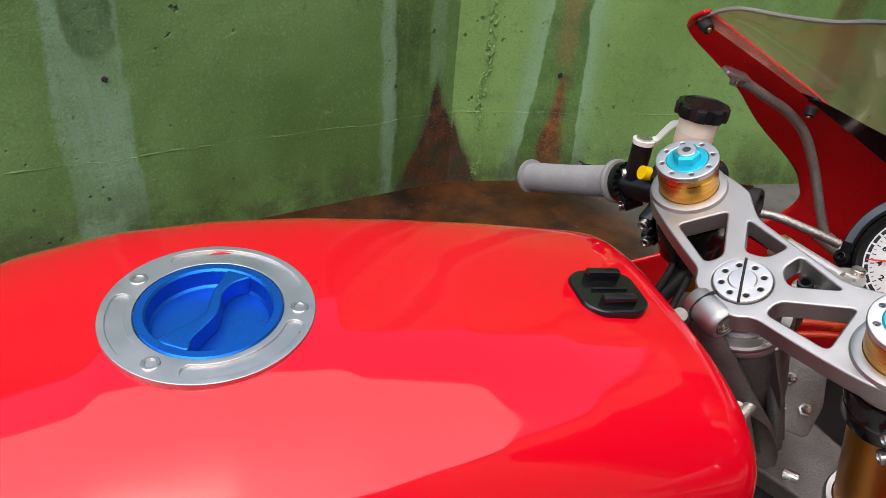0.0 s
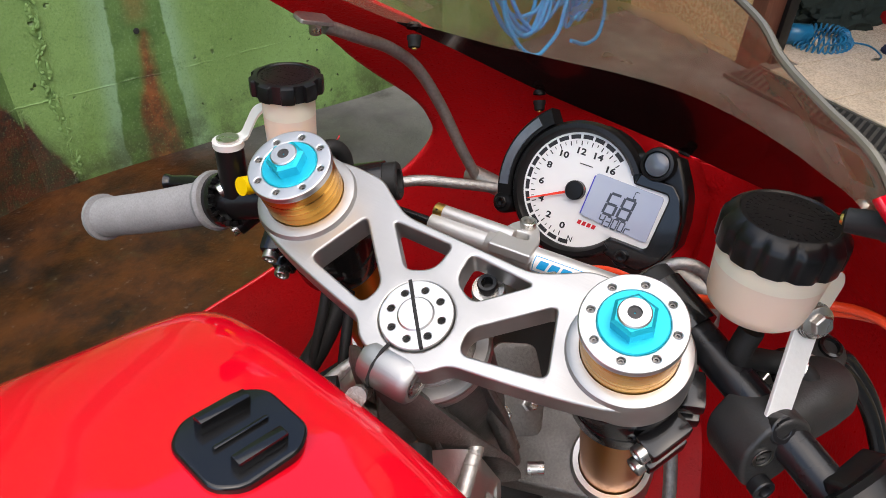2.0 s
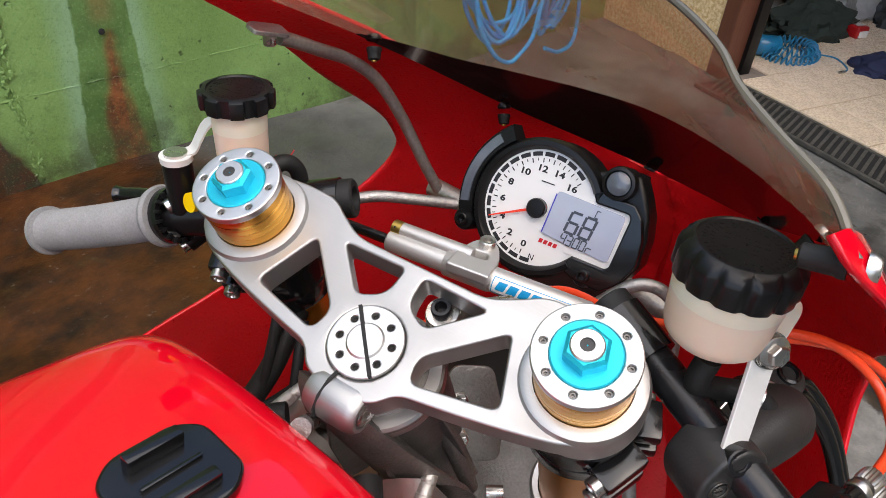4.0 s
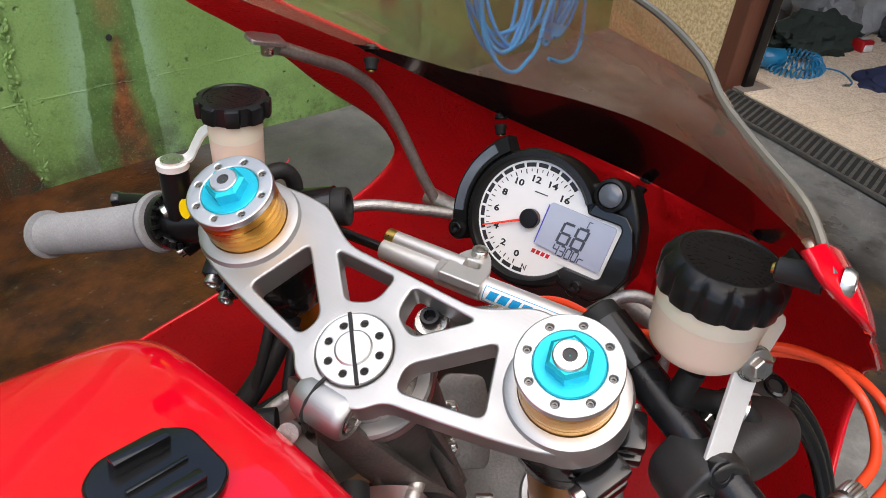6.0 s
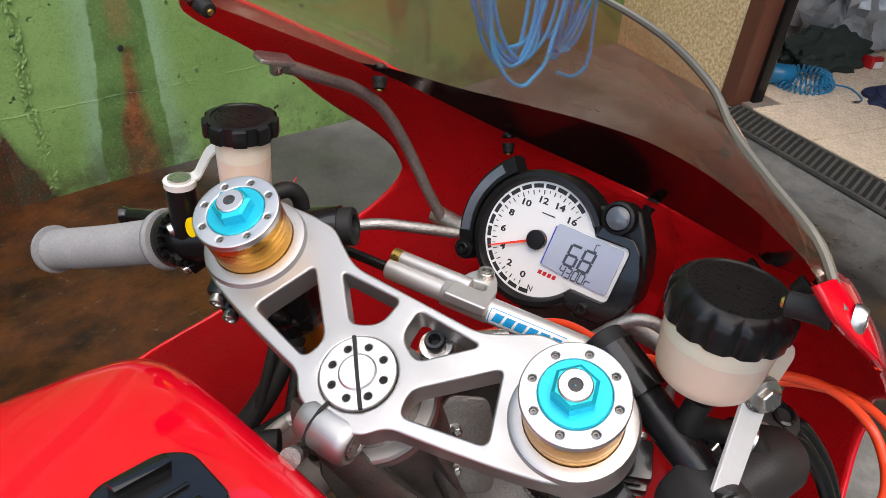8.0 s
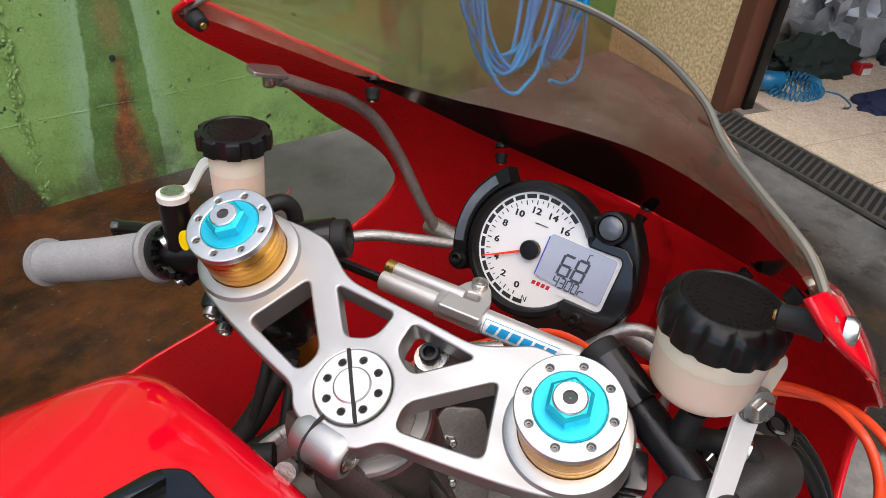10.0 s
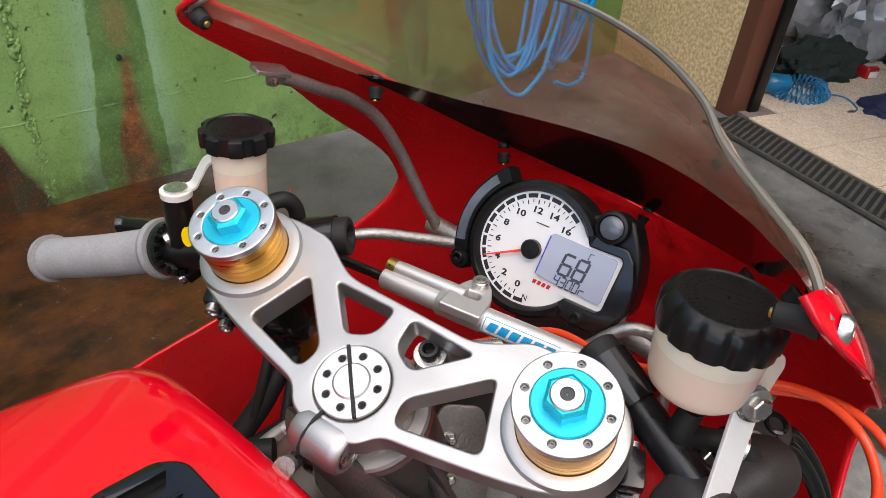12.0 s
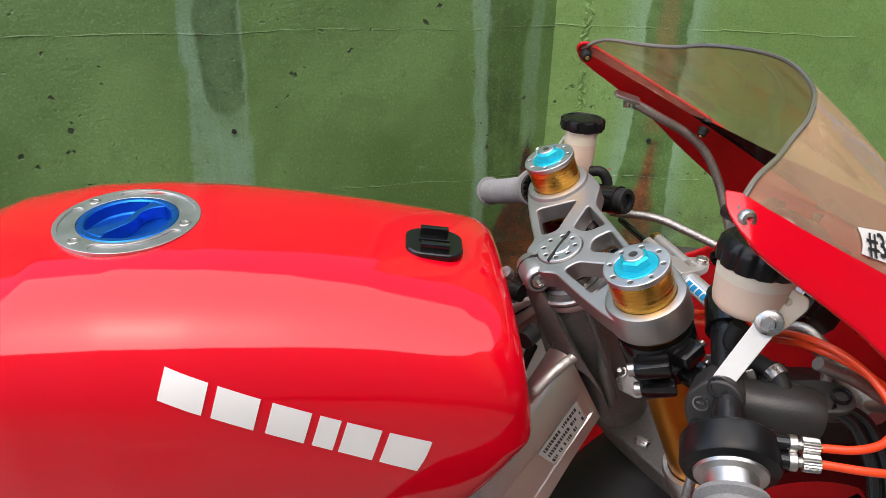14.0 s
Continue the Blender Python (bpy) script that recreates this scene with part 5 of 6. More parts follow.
def fluid_pot(top, foot, r_cap, h_cap, r_pot, tabs, label, cap_label):
    """A milky pot, part full, with a black screw cap: scalloped all round, or with square tabs."""
    t, f = Vector(top), Vector(foot)
    d = (t - f).normalized()
    L = (t - f).length
    m = Matrix.Translation(f) @ d.to_track_quat("Z", "Y").to_matrix().to_4x4()
    h = L - h_cap
    level = 0.70 * h
    rp = lambda z: r_pot * (0.93 + 0.07 * min(1.0, max(0.0, z / h)))
    pot = kpart("fluid_pot", lathe([(rp(level), level), (rp(h) * 0.995, h - 0.004), (rp(h) * 1.0, h - 0.0032), (rp(h) * 0.985, h + 0.002)], 64, m), MILK, label)
    kpart("fluid", lathe([(0.3 * r_pot, -0.004), (r_pot * 0.80, -0.0036), (r_pot * 0.89, -0.001), (rp(0), 0.003), (rp(level), level)], 64, m), FLUID, "pinkish brake fluid behind the wall", pot)
    seg = 144 if not tabs else 180
    n = tabs or 12
    rows = []
    for rr, z in ((0.90, h), (0.985, h + 0.0004), (1.0, h + 0.0014), (1.0, L - 0.0075 if not tabs else L - 0.003), (0.985, L - 0.0058 if not tabs else L - 0.0018), (0.90, L - 0.0028 if not tabs else L - 0.0010), (0.80, L - 0.0006)):
        row = []
        for i in range(seg):
            a = 2 * math.pi * i / seg
            ph = (i / seg * n) % 1.0
            if tabs:
                cut = 0.0 if ph < 0.52 else min(1.0, (ph - 0.52) / 0.04, (1.0 - ph) / 0.04)
                notch = min(rr, rr + (0.885 - rr) * cut) if rr > 0.885 else rr
            else:
                notch = rr * (1 - 0.065 * max(0.0, math.cos(2 * math.pi * (ph - 0.5))) ** 1.6 * max(0.0, min(1.0, (rr - 0.84) / 0.12)))
            row.append(m @ Vector((r_cap * notch * math.cos(a), r_cap * notch * math.sin(a), z)))
        rows.append(row)
    for rr, z in ((0.77, L - 0.0005), (0.745, L - 0.0013), (0.5, L - 0.0012), (0.02, L - 0.0012)):
        rows.append([m @ Vector((r_cap * rr * math.cos(2 * math.pi * i / seg), r_cap * rr * math.sin(2 * math.pi * i / seg), z)) for i in range(seg)])
    bm = grid(rows, None, loop=True)
    bmesh.ops.recalc_face_normals(bm, faces=bm.faces)
    kpart("pot_cap", bm, BLACK, cap_label, pot)
    # raised lettering too small to read, as bars in two rings and short lines
    rg = random.Random(3)
    bm = bmesh.new()
    for ring, count in ((0.64, 40), (0.52, 30)):
        for k in range(count):
            if rg.random() < 0.14:
                continue
            a = k * 2 * math.pi / count
            block((r_cap * rg.uniform(0.05, 0.085), r_cap * rg.uniform(0.03, 0.055), 0.0004), m @ Matrix.Rotation(a, 4, "Z") @ Matrix.Translation((r_cap * ring, 0, L - 0.0012)), 0, bm)
    for k in range(4):
        for j in range(5):
            if rg.random() < 0.8:
                block((r_cap * 0.10, r_cap * 0.045, 0.0004), m @ Matrix.Translation((r_cap * (-0.30 + 0.15 * j), r_cap * (-0.21 + 0.14 * k), L - 0.0012)), 0, bm)
    kpart("lettering", bm, BLACK, "", pot)
    return pot, m


potL, mL = fluid_pot(wk(0.051, 0.146, 0.0235), wk(0.051, 0.146, -0.034), 0.0222, 0.0118, 0.0165, 9, "milky clutch fluid pot", "black screw cap with square tabs")
potR, mR = fluid_pot(wk(0.0685, -0.1395, 0.0280), wk(0.0675, -0.1395, -0.0205), 0.0281, 0.0190, 0.0258, 0, "milky brake fluid pot", "black scalloped screw cap")


def facing(w, n, up=(0, 0, 1)):
    """A placement at a level-axes point, its z along n and its y near up."""
    z = (KI @ Vector(n)).normalized()
    x = (KI @ Vector(up)).cross(z).normalized()
    y = z.cross(x)
    o = wk(*w)
    return Matrix(((x[0], y[0], z[0], o[0]), (x[1], y[1], z[1], o[1]), (x[2], y[2], z[2], o[2]), (0, 0, 0, 1)))


EN = Vector((-0.645, -0.70, 0.30))
EF = facing((0.0694, -0.1625, -0.0212), EN, (0.0073, -0.0007, 0.0148))
ear = [(-9, -9), (6, -9), (10, 0), (13, 20), (10, 25), (-6, 25), (-11, 12)]
kpart("pot_ear", plate([rounded([mm(*q) for q in ear], 0.004, 4), circle(0.0022, 14, 0.0010, 0.0168)], 0.0065, 0.001, m=EF), MILK, "", potR)
kpart("ear_root", block((0.016, 0.024, 0.010), EF @ Matrix.Translation((-0.001, 0.007, -0.008)), 0.003), MILK, "", potR)
kpart("pot_elbow", tube(spline([wk(0.060, 0.134, -0.030), wk(0.070, 0.129, -0.029), wk(0.077, 0.126, -0.038), wk(0.079, 0.125, -0.060)], 6), 0.0054, 16), RUBBER, "black rubber hose elbow", potL)
BF = EF
for r, z0, z1 in ((0.0090, 0.0034, 0.0046), (0.0086, 0.0049, 0.0062)):
    kpart("pot_washer", lathe([(0.003, z0), (r, z0), (r, z1), (0.003, z1)], 32, BF), STEEL, "", potR)
kpart("pot_bolt", hexagon(0.0092, 0.0070, 0.0118, BF), STEEL, "", potR)
kpart("bolt_flange", lathe([(0.0082, 0.0064), (0.0082, 0.0074), (0.0065, 0.0082)], 28, BF), STEEL, "", potR)

# brake master cylinder on the right bar
ax = Vector((0.060, -0.024, -0.004)).normalized()
mc = kpart("brake_master_cylinder", lathe([(0.012, -0.004), (0.0165, -0.002), (0.0185, 0.004), (0.0190, 0.020), (0.0205, 0.024), (0.0215, 0.040), (0.0212, 0.052), (0.0185, 0.058), (0.010, 0.060)], 40, facing((0.052, -0.166, -0.080), ax) @ Matrix.Diagonal((0.86, 0.86, 1, 1))), CHARCOAL, "charcoal brake master cylinder")
CF = facing((0.0320, -0.1710, -0.0800), (-0.66, -0.75, 0.10))
jaw = [(-13, -8), (-8, -19), (2, -22), (14, -15), (24, 0), (22, 15), (10, 23), (-4, 19), (-14, 4)]
kpart("cylinder_clamp", plate([rounded([mm(*q) for q in jaw], 0.006, 4)], 0.030, 0.0025, m=CF), CHARCOAL, "", mc)
kpart("clamp_mark", lathe([(0.0056, 0.0), (0.0056, 0.0007), (0.0044, 0.0007), (0.0044, 0)], 24, CF @ Matrix.Translation((-0.003, 0.001, 0.0004)), cap=False), STEEL, "silver ring mark", mc)
kpart("mark_bar", block((0.0046, 0.0012, 0.0006), CF @ Matrix.Translation((-0.0035, 0.001, 0.0004))), STEEL, "", mc)
kpart("clamp_screw", socket_screw(0.0060, 0.006, CF @ Matrix.Translation((-0.001, -0.0165, 0.0003))), BLACK_ANO, "", mc)
LF = facing((0.112, -0.176, -0.076), (-0.25, -0.25, 0.94), (0.9, -0.3, 0))
levb = [(-12, -24), (10, -26), (14, -4), (13, 16), (6, 24), (-8, 22), (-14, 4)]
kpart("lever_bracket", plate([rounded([mm(*q) for q in levb], 0.006, 4)], 0.014, 0.002, m=LF), CHARCOAL, "", mc)
kpart("body_mark", lathe([(0.0050, 0.0), (0.0050, 0.0008), (0.0038, 0.0008), (0.0038, 0)], 24, LF @ Matrix.Translation((0.001, -0.003, 0.0003)), cap=False), STEEL, "silver ring mark", mc)
kpart("mark_bar", block((0.0036, 0.0011, 0.0007), LF @ Matrix.Translation((0.001, -0.003, 0.0004))), STEEL, "", mc)
kpart("lever_pivot", lathe([(0.0065, -0.02), (0.0065, 0.002), (0.0048, 0.0024), (0.0044, -0.001), (0.0004, -0.001)], 24, LF @ Matrix.Translation((0.001, 0.014, 0.0)), cap=False), BLACK_GLOSS, "", mc)
kpart("inlet", lathe([(0.010, -0.020), (0.010, 0.004), (0.0078, 0.006), (0.0078, 0.012), (0.0065, 0.013)], 28, facing((0.083, -0.166, -0.070), (0.0, 0.2, 1))), BLACK_ANO, "", mc)
kpart("bleed_nut", hexagon(0.0085, 0.0, 0.010, facing((0.074, -0.158, -0.074), (-0.3, 0.4, 0.8))), STEEL, "", mc)
# bracket strap from the cylinder to the pot
sa, sb = wk(0.0682, -0.1637, -0.0208), wk(0.0405, -0.1680, -0.0665)
dv = (sb - sa).normalized()
side = dv.cross(KI @ EN.normalized()).normalized()
nrm = side.cross(dv).normalized()
sm4 = Matrix((( *[side[0], dv[0], nrm[0]], ((sa + sb) / 2)[0]), (side[1], dv[1], nrm[1], ((sa + sb) / 2)[1]), (side[2], dv[2], nrm[2], ((sa + sb) / 2)[2]), (0, 0, 0, 1)))
Ls = (sb - sa).length
kpart("pot_strap", plate([rounded([(-0.0072, -Ls / 2 - 0.006), (0.0072, -Ls / 2 - 0.006), (0.0066, Ls / 2 + 0.007), (-0.0066, Ls / 2 + 0.007)], 0.003, 4)], 0.0024, 0.0005, m=sm4 @ Matrix.Translation((0, 0, 0.0010))), STRAP, "scratched aluminium strap", mc)
kpart("strap_screw", socket_screw(0.0072, 0.006, sm4 @ Matrix.Translation((0, Ls / 2, 0.0010))), BLACK_ANO, "", mc)
kpart("pot_hose", tube(spline([wk(0.064, -0.143, -0.036), wk(0.062, -0.142, -0.052), wk(0.074, -0.152, -0.060), wk(0.082, -0.168, -0.062), wk(0.084, -0.178, -0.070)], 8), 0.0062, 14), RUBBER, "black rubber pot hose", mc)
kpart("hose_clip", tube([wk(0.081, -0.164, -0.0615), wk(0.0825, -0.171, -0.063)], 0.0078, 16), STEEL, "", mc)

# throttle
ta, tb = Vector(mm(-3, -207, -82)), Vector(mm(-28, -253, -89))
td = (tb - ta).normalized()
TR = Matrix.Translation(ta) @ td.to_track_quat("Z", "Y").to_matrix().to_4x4()
thr = kpart("throttle", lathe([(0.012, -0.004), (0.0270, -0.004), (0.0298, -0.001), (0.0302, 0.015), (0.0285, 0.018), (0.0230, 0.019), (0.022, 0.020)], 56, TR), BLACK, "black quick-action throttle housing")
kpart("throttle_drum", lathe([(0.0210, 0.018), (0.0222, 0.020), (0.0218, 0.022), (0.0160, 0.023), (0.0155, 0.120)], 44, TR), ALU_BRIGHT, "silver throttle drum", thr)
kpart("throttle_grip", lathe([(0.0150, 0.034), (0.0215, 0.035), (0.0225, 0.038), (0.0175, 0.041), (0.0160, 0.118), (0.0195, 0.121), (0.0195, 0.126), (0.012, 0.127)], 32, TR), GRIP, "grey rubber grip", thr)
c0, c1 = Vector((0.028, -0.2125, -0.0765)), Vector((0.056, -0.2240, -0.0755))
cx = (c1 - c0).normalized()
along = (KI @ cx).normalized()
nz = (KI @ Vector((-0.30, -0.80, 0.52)))
nz = (nz - along * nz.dot(along)).normalized()
ny = nz.cross(along)
cm = wk(*((c0 + c1) / 2))
CB = Matrix(((along[0], ny[0], nz[0], cm[0]), (along[1], ny[1], nz[1], cm[1]), (along[2], ny[2], nz[2], cm[2]), (0, 0, 0, 1)))
kpart("cable_block", block((0.034, 0.026, 0.014), CB @ Matrix.Translation((-0.006, -0.001, -0.006)), 0.003, seg=3), BLACK, "", thr)
CAB = [
    [(0.030, -0.2110, -0.0705), (0.056, -0.2215, -0.0700), (0.074, -0.2285, -0.0698), (0.095, -0.2335, -0.0695), (0.116, -0.2310, -0.068), (0.130, -0.2200, -0.061), (0.126, -0.199, -0.047), (0.112, -0.177, -0.038), (0.104, -0.150, -0.044), (0.122, -0.092, -0.079), (0.140, -0.040, -0.095), (0.130, 0.010, -0.130)],
    [(0.028, -0.2190, -0.0775), (0.053, -0.2290, -0.0765), (0.070, -0.2360, -0.0750), (0.100, -0.2450, -0.077), (0.132, -0.2470, -0.081), (0.154, -0.2350, -0.077), (0.147, -0.211, -0.061), (0.120, -0.183, -0.045), (0.108, -0.152, -0.050), (0.128, -0.090, -0.087), (0.146, -0.040, -0.102), (0.136, 0.010, -0.140)]]
for c in CAB:
    w3 = [wk(*q) for q in c]
    cab = kpart("throttle_cable", tube(spline(w3[2:], 8), 0.0027, 14), CABLE_RED, "orange-red throttle cable", thr)
    kpart("cable_stem", tube([w3[0], w3[1]], 0.0050, 16), BLACK_GLOSS, "", thr)
    dd = (w3[2] - w3[1]).normalized()
    AM = Matrix.Translation(w3[1]) @ dd.to_track_quat("Z", "Y").to_matrix().to_4x4()
    kpart("lock_nut", lathe([(0.0026, 0.0), (0.0055, 0.0003), (0.0058, 0.001), (0.0058, 0.0045), (0.0054, 0.005), (0.0030, 0.0053), (0.0030, 0.008)], 20, AM), STEEL, "knurled zinc lock nut", thr)
    n = 40
    bmx = bmesh.new()
    rws = []
    for zz, r1 in ((0.0078, 0.0030), (0.0080, 0.0050), (0.0105, 0.0053), (0.0130, 0.0053), (0.0155, 0.0053), (0.0178, 0.0050), (0.0181, 0.0032)):
        rws.append([AM @ Vector(((r1 + (0.0003 if (i + int(zz * 800)) % 2 else -0.0003)) * math.cos(2 * math.pi * i / n), (r1 + (0.0003 if (i + int(zz * 800)) % 2 else -0.0003)) * math.sin(2 * math.pi * i / n), zz)) for i in range(n)])
    grid(rws, bmx, loop=True)
    kpart("cable_adjuster", bmx, STEEL, "knurled zinc adjuster", thr)
    kpart("cable_ferrule", tube([w3[1] + dd * 0.018, w3[1] + dd * 0.0205], 0.0024, 12), BRASS, "", thr)
for k in range(2):
    o = 0.010 * k
    kpart("brake_hose", tube(spline([wk(0.116 + o, -0.184, -0.080), wk(0.132 + o, -0.196, -0.092), wk(0.136 + o, -0.222, -0.125), wk(0.120 + o, -0.252, -0.185), wk(0.100 + o, -0.27, -0.26)], 8), 0.0046, 14), BLACK_GLOSS, "black brake hose", mc)
kpart("braided_hose", tube(spline([wk(0.075, -0.105, -0.09), wk(0.070, -0.125, -0.14), wk(0.060, -0.14, -0.20), wk(0.05, -0.15, -0.30)], 8), 0.0042, 12), BRAID, "steel braided hose", mc)

# braided line from the clutch to the dash, cables behind the yoke
kpart("clutch_line", tube(spline([wk(0.090, 0.135, -0.078), wk(0.125, 0.105, -0.072), wk(0.150, 0.080, -0.077), wk(0.172, 0.060, -0.084)], 8), 0.0042, 12), BRAID, "steel braided clutch line")
for q, rr, mt, lb in (([(0.030, 0.085, -0.11), (0.000, 0.070, -0.15), (-0.030, 0.060, -0.21), (-0.05, 0.05, -0.30)], 0.0036, RUBBER, "black control cable"),
                      ([(0.045, 0.070, -0.12), (0.012, 0.062, -0.155), (-0.020, 0.045, -0.20), (-0.04, 0.03, -0.28)], 0.0048, RUBBER, "black wiring loom"),
                      ([(0.140, 0.000, -0.125), (0.110, 0.030, -0.135), (0.075, 0.060, -0.165), (0.05, 0.07, -0.22)], 0.0031, CABLE_RED, "orange-red throttle cable"),
                      ([(0.146, -0.01, -0.13), (0.115, 0.02, -0.142), (0.080, 0.055, -0.172), (0.055, 0.06, -0.23)], 0.0031, CABLE_RED, "orange-red throttle cable"),
                      ([(0.150, -0.055, -0.115), (0.165, -0.085, -0.085), (0.175, -0.11, -0.10), (0.18, -0.12, -0.16)], 0.0044, BRAID, "steel braided hose")):
    kpart("cable", tube(spline([wk(*p) for p in q], 8), rr, 12), mt, lb)
for q, rr in (([(0.030, 0.100, -0.085), (0.013, 0.093, -0.110), (-0.002, 0.091, -0.140), (-0.013, 0.090, -0.165), (-0.030, 0.090, -0.215)], 0.0034),
              ([(0.045, 0.095, -0.100), (0.022, 0.092, -0.120), (0.004, 0.093, -0.140), (-0.020, 0.097, -0.160), (-0.060, 0.100, -0.180)], 0.0075),
              ([(0.010, 0.070, -0.150), (-0.016, 0.080, -0.156), (-0.040, 0.092, -0.160), (-0.075, 0.098, -0.175)], 0.0095)):
    kpart("cable", tube(spline([wk(*p) for p in q], 10), rr, 12), RUBBER, "black cable or taped loom beside the steering head")
kpart("head_bracket", plate([rounded([mm(-26, -30), mm(14, -34), mm(20, -6), mm(16, 26), mm(-10, 30), mm(-24, 8)], 0.006, 4)], 0.004, 0.0008, m=facing((0.062, -0.026, -0.150), (-0.55, -0.55, 0.62))), ALU_CAST_SHADED, "dark steel bracket in front of the head")
for u, v in ((-8, 8), (8, -12), (-10, -16)):
    bb = facing((0.062, -0.026, -0.150), (-0.55, -0.55, 0.62)) @ Matrix.Translation(mm(u, v, 0))
    kpart("bracket_bolt", lathe([(0.0052, 0.0), (0.0052, 0.0016), (0.0040, 0.0018), (0.0040, 0.0062), (0.0032, 0.0070), (0.0028, 0.0100), (0.0020, 0.0106)], 6, bb), STEEL, "zinc bolt")
ball = kpart("damper_mount", lathe([(0.0052, -0.004), (0.0090, -0.004), (0.0096, -0.002), (0.0096, 0.002), (0.0088, 0.004), (0.0052, 0.004)], 36, pose(0.006, -0.017, -0.060, 0, 0, 0), cap=False), STEEL, "polished eye of the damper mount")
kpart("mount_bolt", socket_screw(0.0056, 0.008, pose(0.006, -0.017, -0.058)), BLACK_ANO, "black socket bolt", ball)
kpart("mount_neck", tube([mm(12, -22, -61), mm(24, -33, -66), mm(34, -42, -72)], [0.0065, 0.0050, 0.0050], 18), STEEL, "", ball)
kpart("mount_arm", tube([mm(6, -17, -66), mm(0, -12, -84), mm(-16, -6, -112)], [0.0075, 0.010, 0.016], 18), ALU_CAST_SHADED, "", ball)

# dash
GN = Vector((-0.906, 0.016, 0.423)).normalized()
GX = Vector((0, 0, 1)).cross(GN).normalized()
GY = GN.cross(GX)
GM = INV @ axes((0.1843, 0.0, 0.7507), GX, GY, GN)


def gpart(name, bm, material, label="", parent=None):
    return part(name, bm, material, parent or bike, label, None if parent else GM)


def arc_band(rows, a0, a1, step=4):
    """A shaped band swept round the dial's middle from one angle to another, closed at its ends."""
    bm = bmesh.new()
    angles = [a0 + (a1 - a0) * i / max(1, int((a1 - a0) / step)) for i in range(int((a1 - a0) / step) + 1)]
    rr = [[(r * math.cos(radians(x)), r * math.sin(radians(x)), z) for x in angles] for r, z in rows]
    grid(rr + [rr[0]], bm)
    bmesh.ops.remove_doubles(bm, verts=bm.verts, dist=1e-6)
    for e in (0, -1):
        bm.faces.new([bm.verts.new(r[e]) for r in rr])
    bmesh.ops.recalc_face_normals(bm, faces=bm.faces)
    return bm


body = [mm(49.0 * math.cos(radians(a)), 49.0 * math.sin(radians(a))) for a in range(50, 300, 10)]
body += [mm(*q) for q in ((34, -36), (44, -39), (61, -39), (72, -29), (79, -14), (78, 4), (74, 20), (68, 31), (60, 43), (46, 44))]
gauge = gpart("dash", plate([body], 0.030, 0.003, z=-0.001), BLACK, "black dash with white rev counter and digital display")
gpart("bezel", arc_band([(0.0410, 0.0005), (0.0416, 0.0050), (0.0440, 0.0076), (0.0472, 0.0072), (0.0495, 0.003), (0.0495, -0.004), (0.0410, -0.004)], 33, 320), BLACK, "", gauge)
gpart("dial", plate([circle(0.0412, 72)], 0.001, 0.0, z=0.0016), WHITE_FACE, "white rev counter dial", gauge)
gpart("display_frame", plate([rounded([mm(38, 17.5), mm(62, 18), mm(64, 15), mm(61.5, -20), mm(59, -22.3), mm(35, -22.3), mm(29, -33), mm(44, -38), mm(61, -38), mm(71, -29), mm(78, -14), mm(76.5, 4), mm(71, 18), mm(64, 25), mm(40, 26)], 0.002, 3)], 0.0090, 0.0012, z=0.0056), BLACK_GLOSS, "", gauge)
gpart("display_white", plate([rounded([mm(28, 17.8), mm(62, 17.8), mm(63.8, 14), mm(61.2, -21), mm(58, -22.6), mm(28, -22.4)], 0.002, 4)], 0.001, 0.0, z=0.0028), WHITE_FACE, "", gauge)
gpart("display", plate([rounded([mm(11, 16.8), mm(60.8, 15.4), mm(59.2, -18), mm(9, -15)], 0.0028, 4)], 0.001, 0.0, z=0.0042), LCD, "grey-blue lit display", gauge)
T0 = Matrix.Translation((0, 0, 0.0045))


def digits(text, size, x0, y0, slant=0.12):
    """Seven-segment figures, as bars."""
    segs = {"6": "afedcg", "8": "abcdefg", "4": "fgbc", "3": "abgcd", "0": "abcdef", "r": "eg", "C": "afed", "9": "abcdfg"}
    bm = bmesh.new()
    w, h, t = size * 0.50, size, size * 0.135
    for i, ch in enumerate(text):
        ox = x0 + i * size * 0.70
        for sg in segs[ch]:
            cx, cy, lx, ly = {"a": (0, h / 2, w, t), "g": (0, 0, w, t), "d": (0, -h / 2, w, t), "f": (-w / 2, h / 4, t, h / 2), "b": (w / 2, h / 4, t, h / 2),
                              "e": (-w / 2, -h / 4, t, h / 2), "c": (w / 2, -h / 4, t, h / 2)}[sg]
            q = [(cx - lx * 0.46, cy - ly * 0.46), (cx + lx * 0.46, cy - ly * 0.46), (cx + lx * 0.46, cy + ly * 0.46), (cx - lx * 0.46, cy + ly * 0.46)]
            plate([[(ox + x + slant * y, y0 + y) for x, y in q]], 0.0003, 0, m=T0, bm=bm)
    return bm


gpart("display_reading", digits("68", 0.0150, 0.0285, -0.0008), LCD_INK, "dark temperature digits", gauge)
gpart("display_reading", digits("4300r", 0.0070, 0.0250, -0.0132), LCD_INK, "dark speed digits", gauge)
gpart("display_reading", digits("C", 0.0050, 0.0425, 0.0105), LCD_INK, "dark unit letter", gauge)
gpart("display_edge", plate([[mm(8.4, -14.5), mm(9.2, -14.5), mm(10.9, 14.5), mm(10.1, 14.5)]], 0.0003, 0, m=T0), INDIGO, "indigo lit edge of the display", gauge)


def scale_angle(v):
    return radians(266.5 - 13.65 * v)


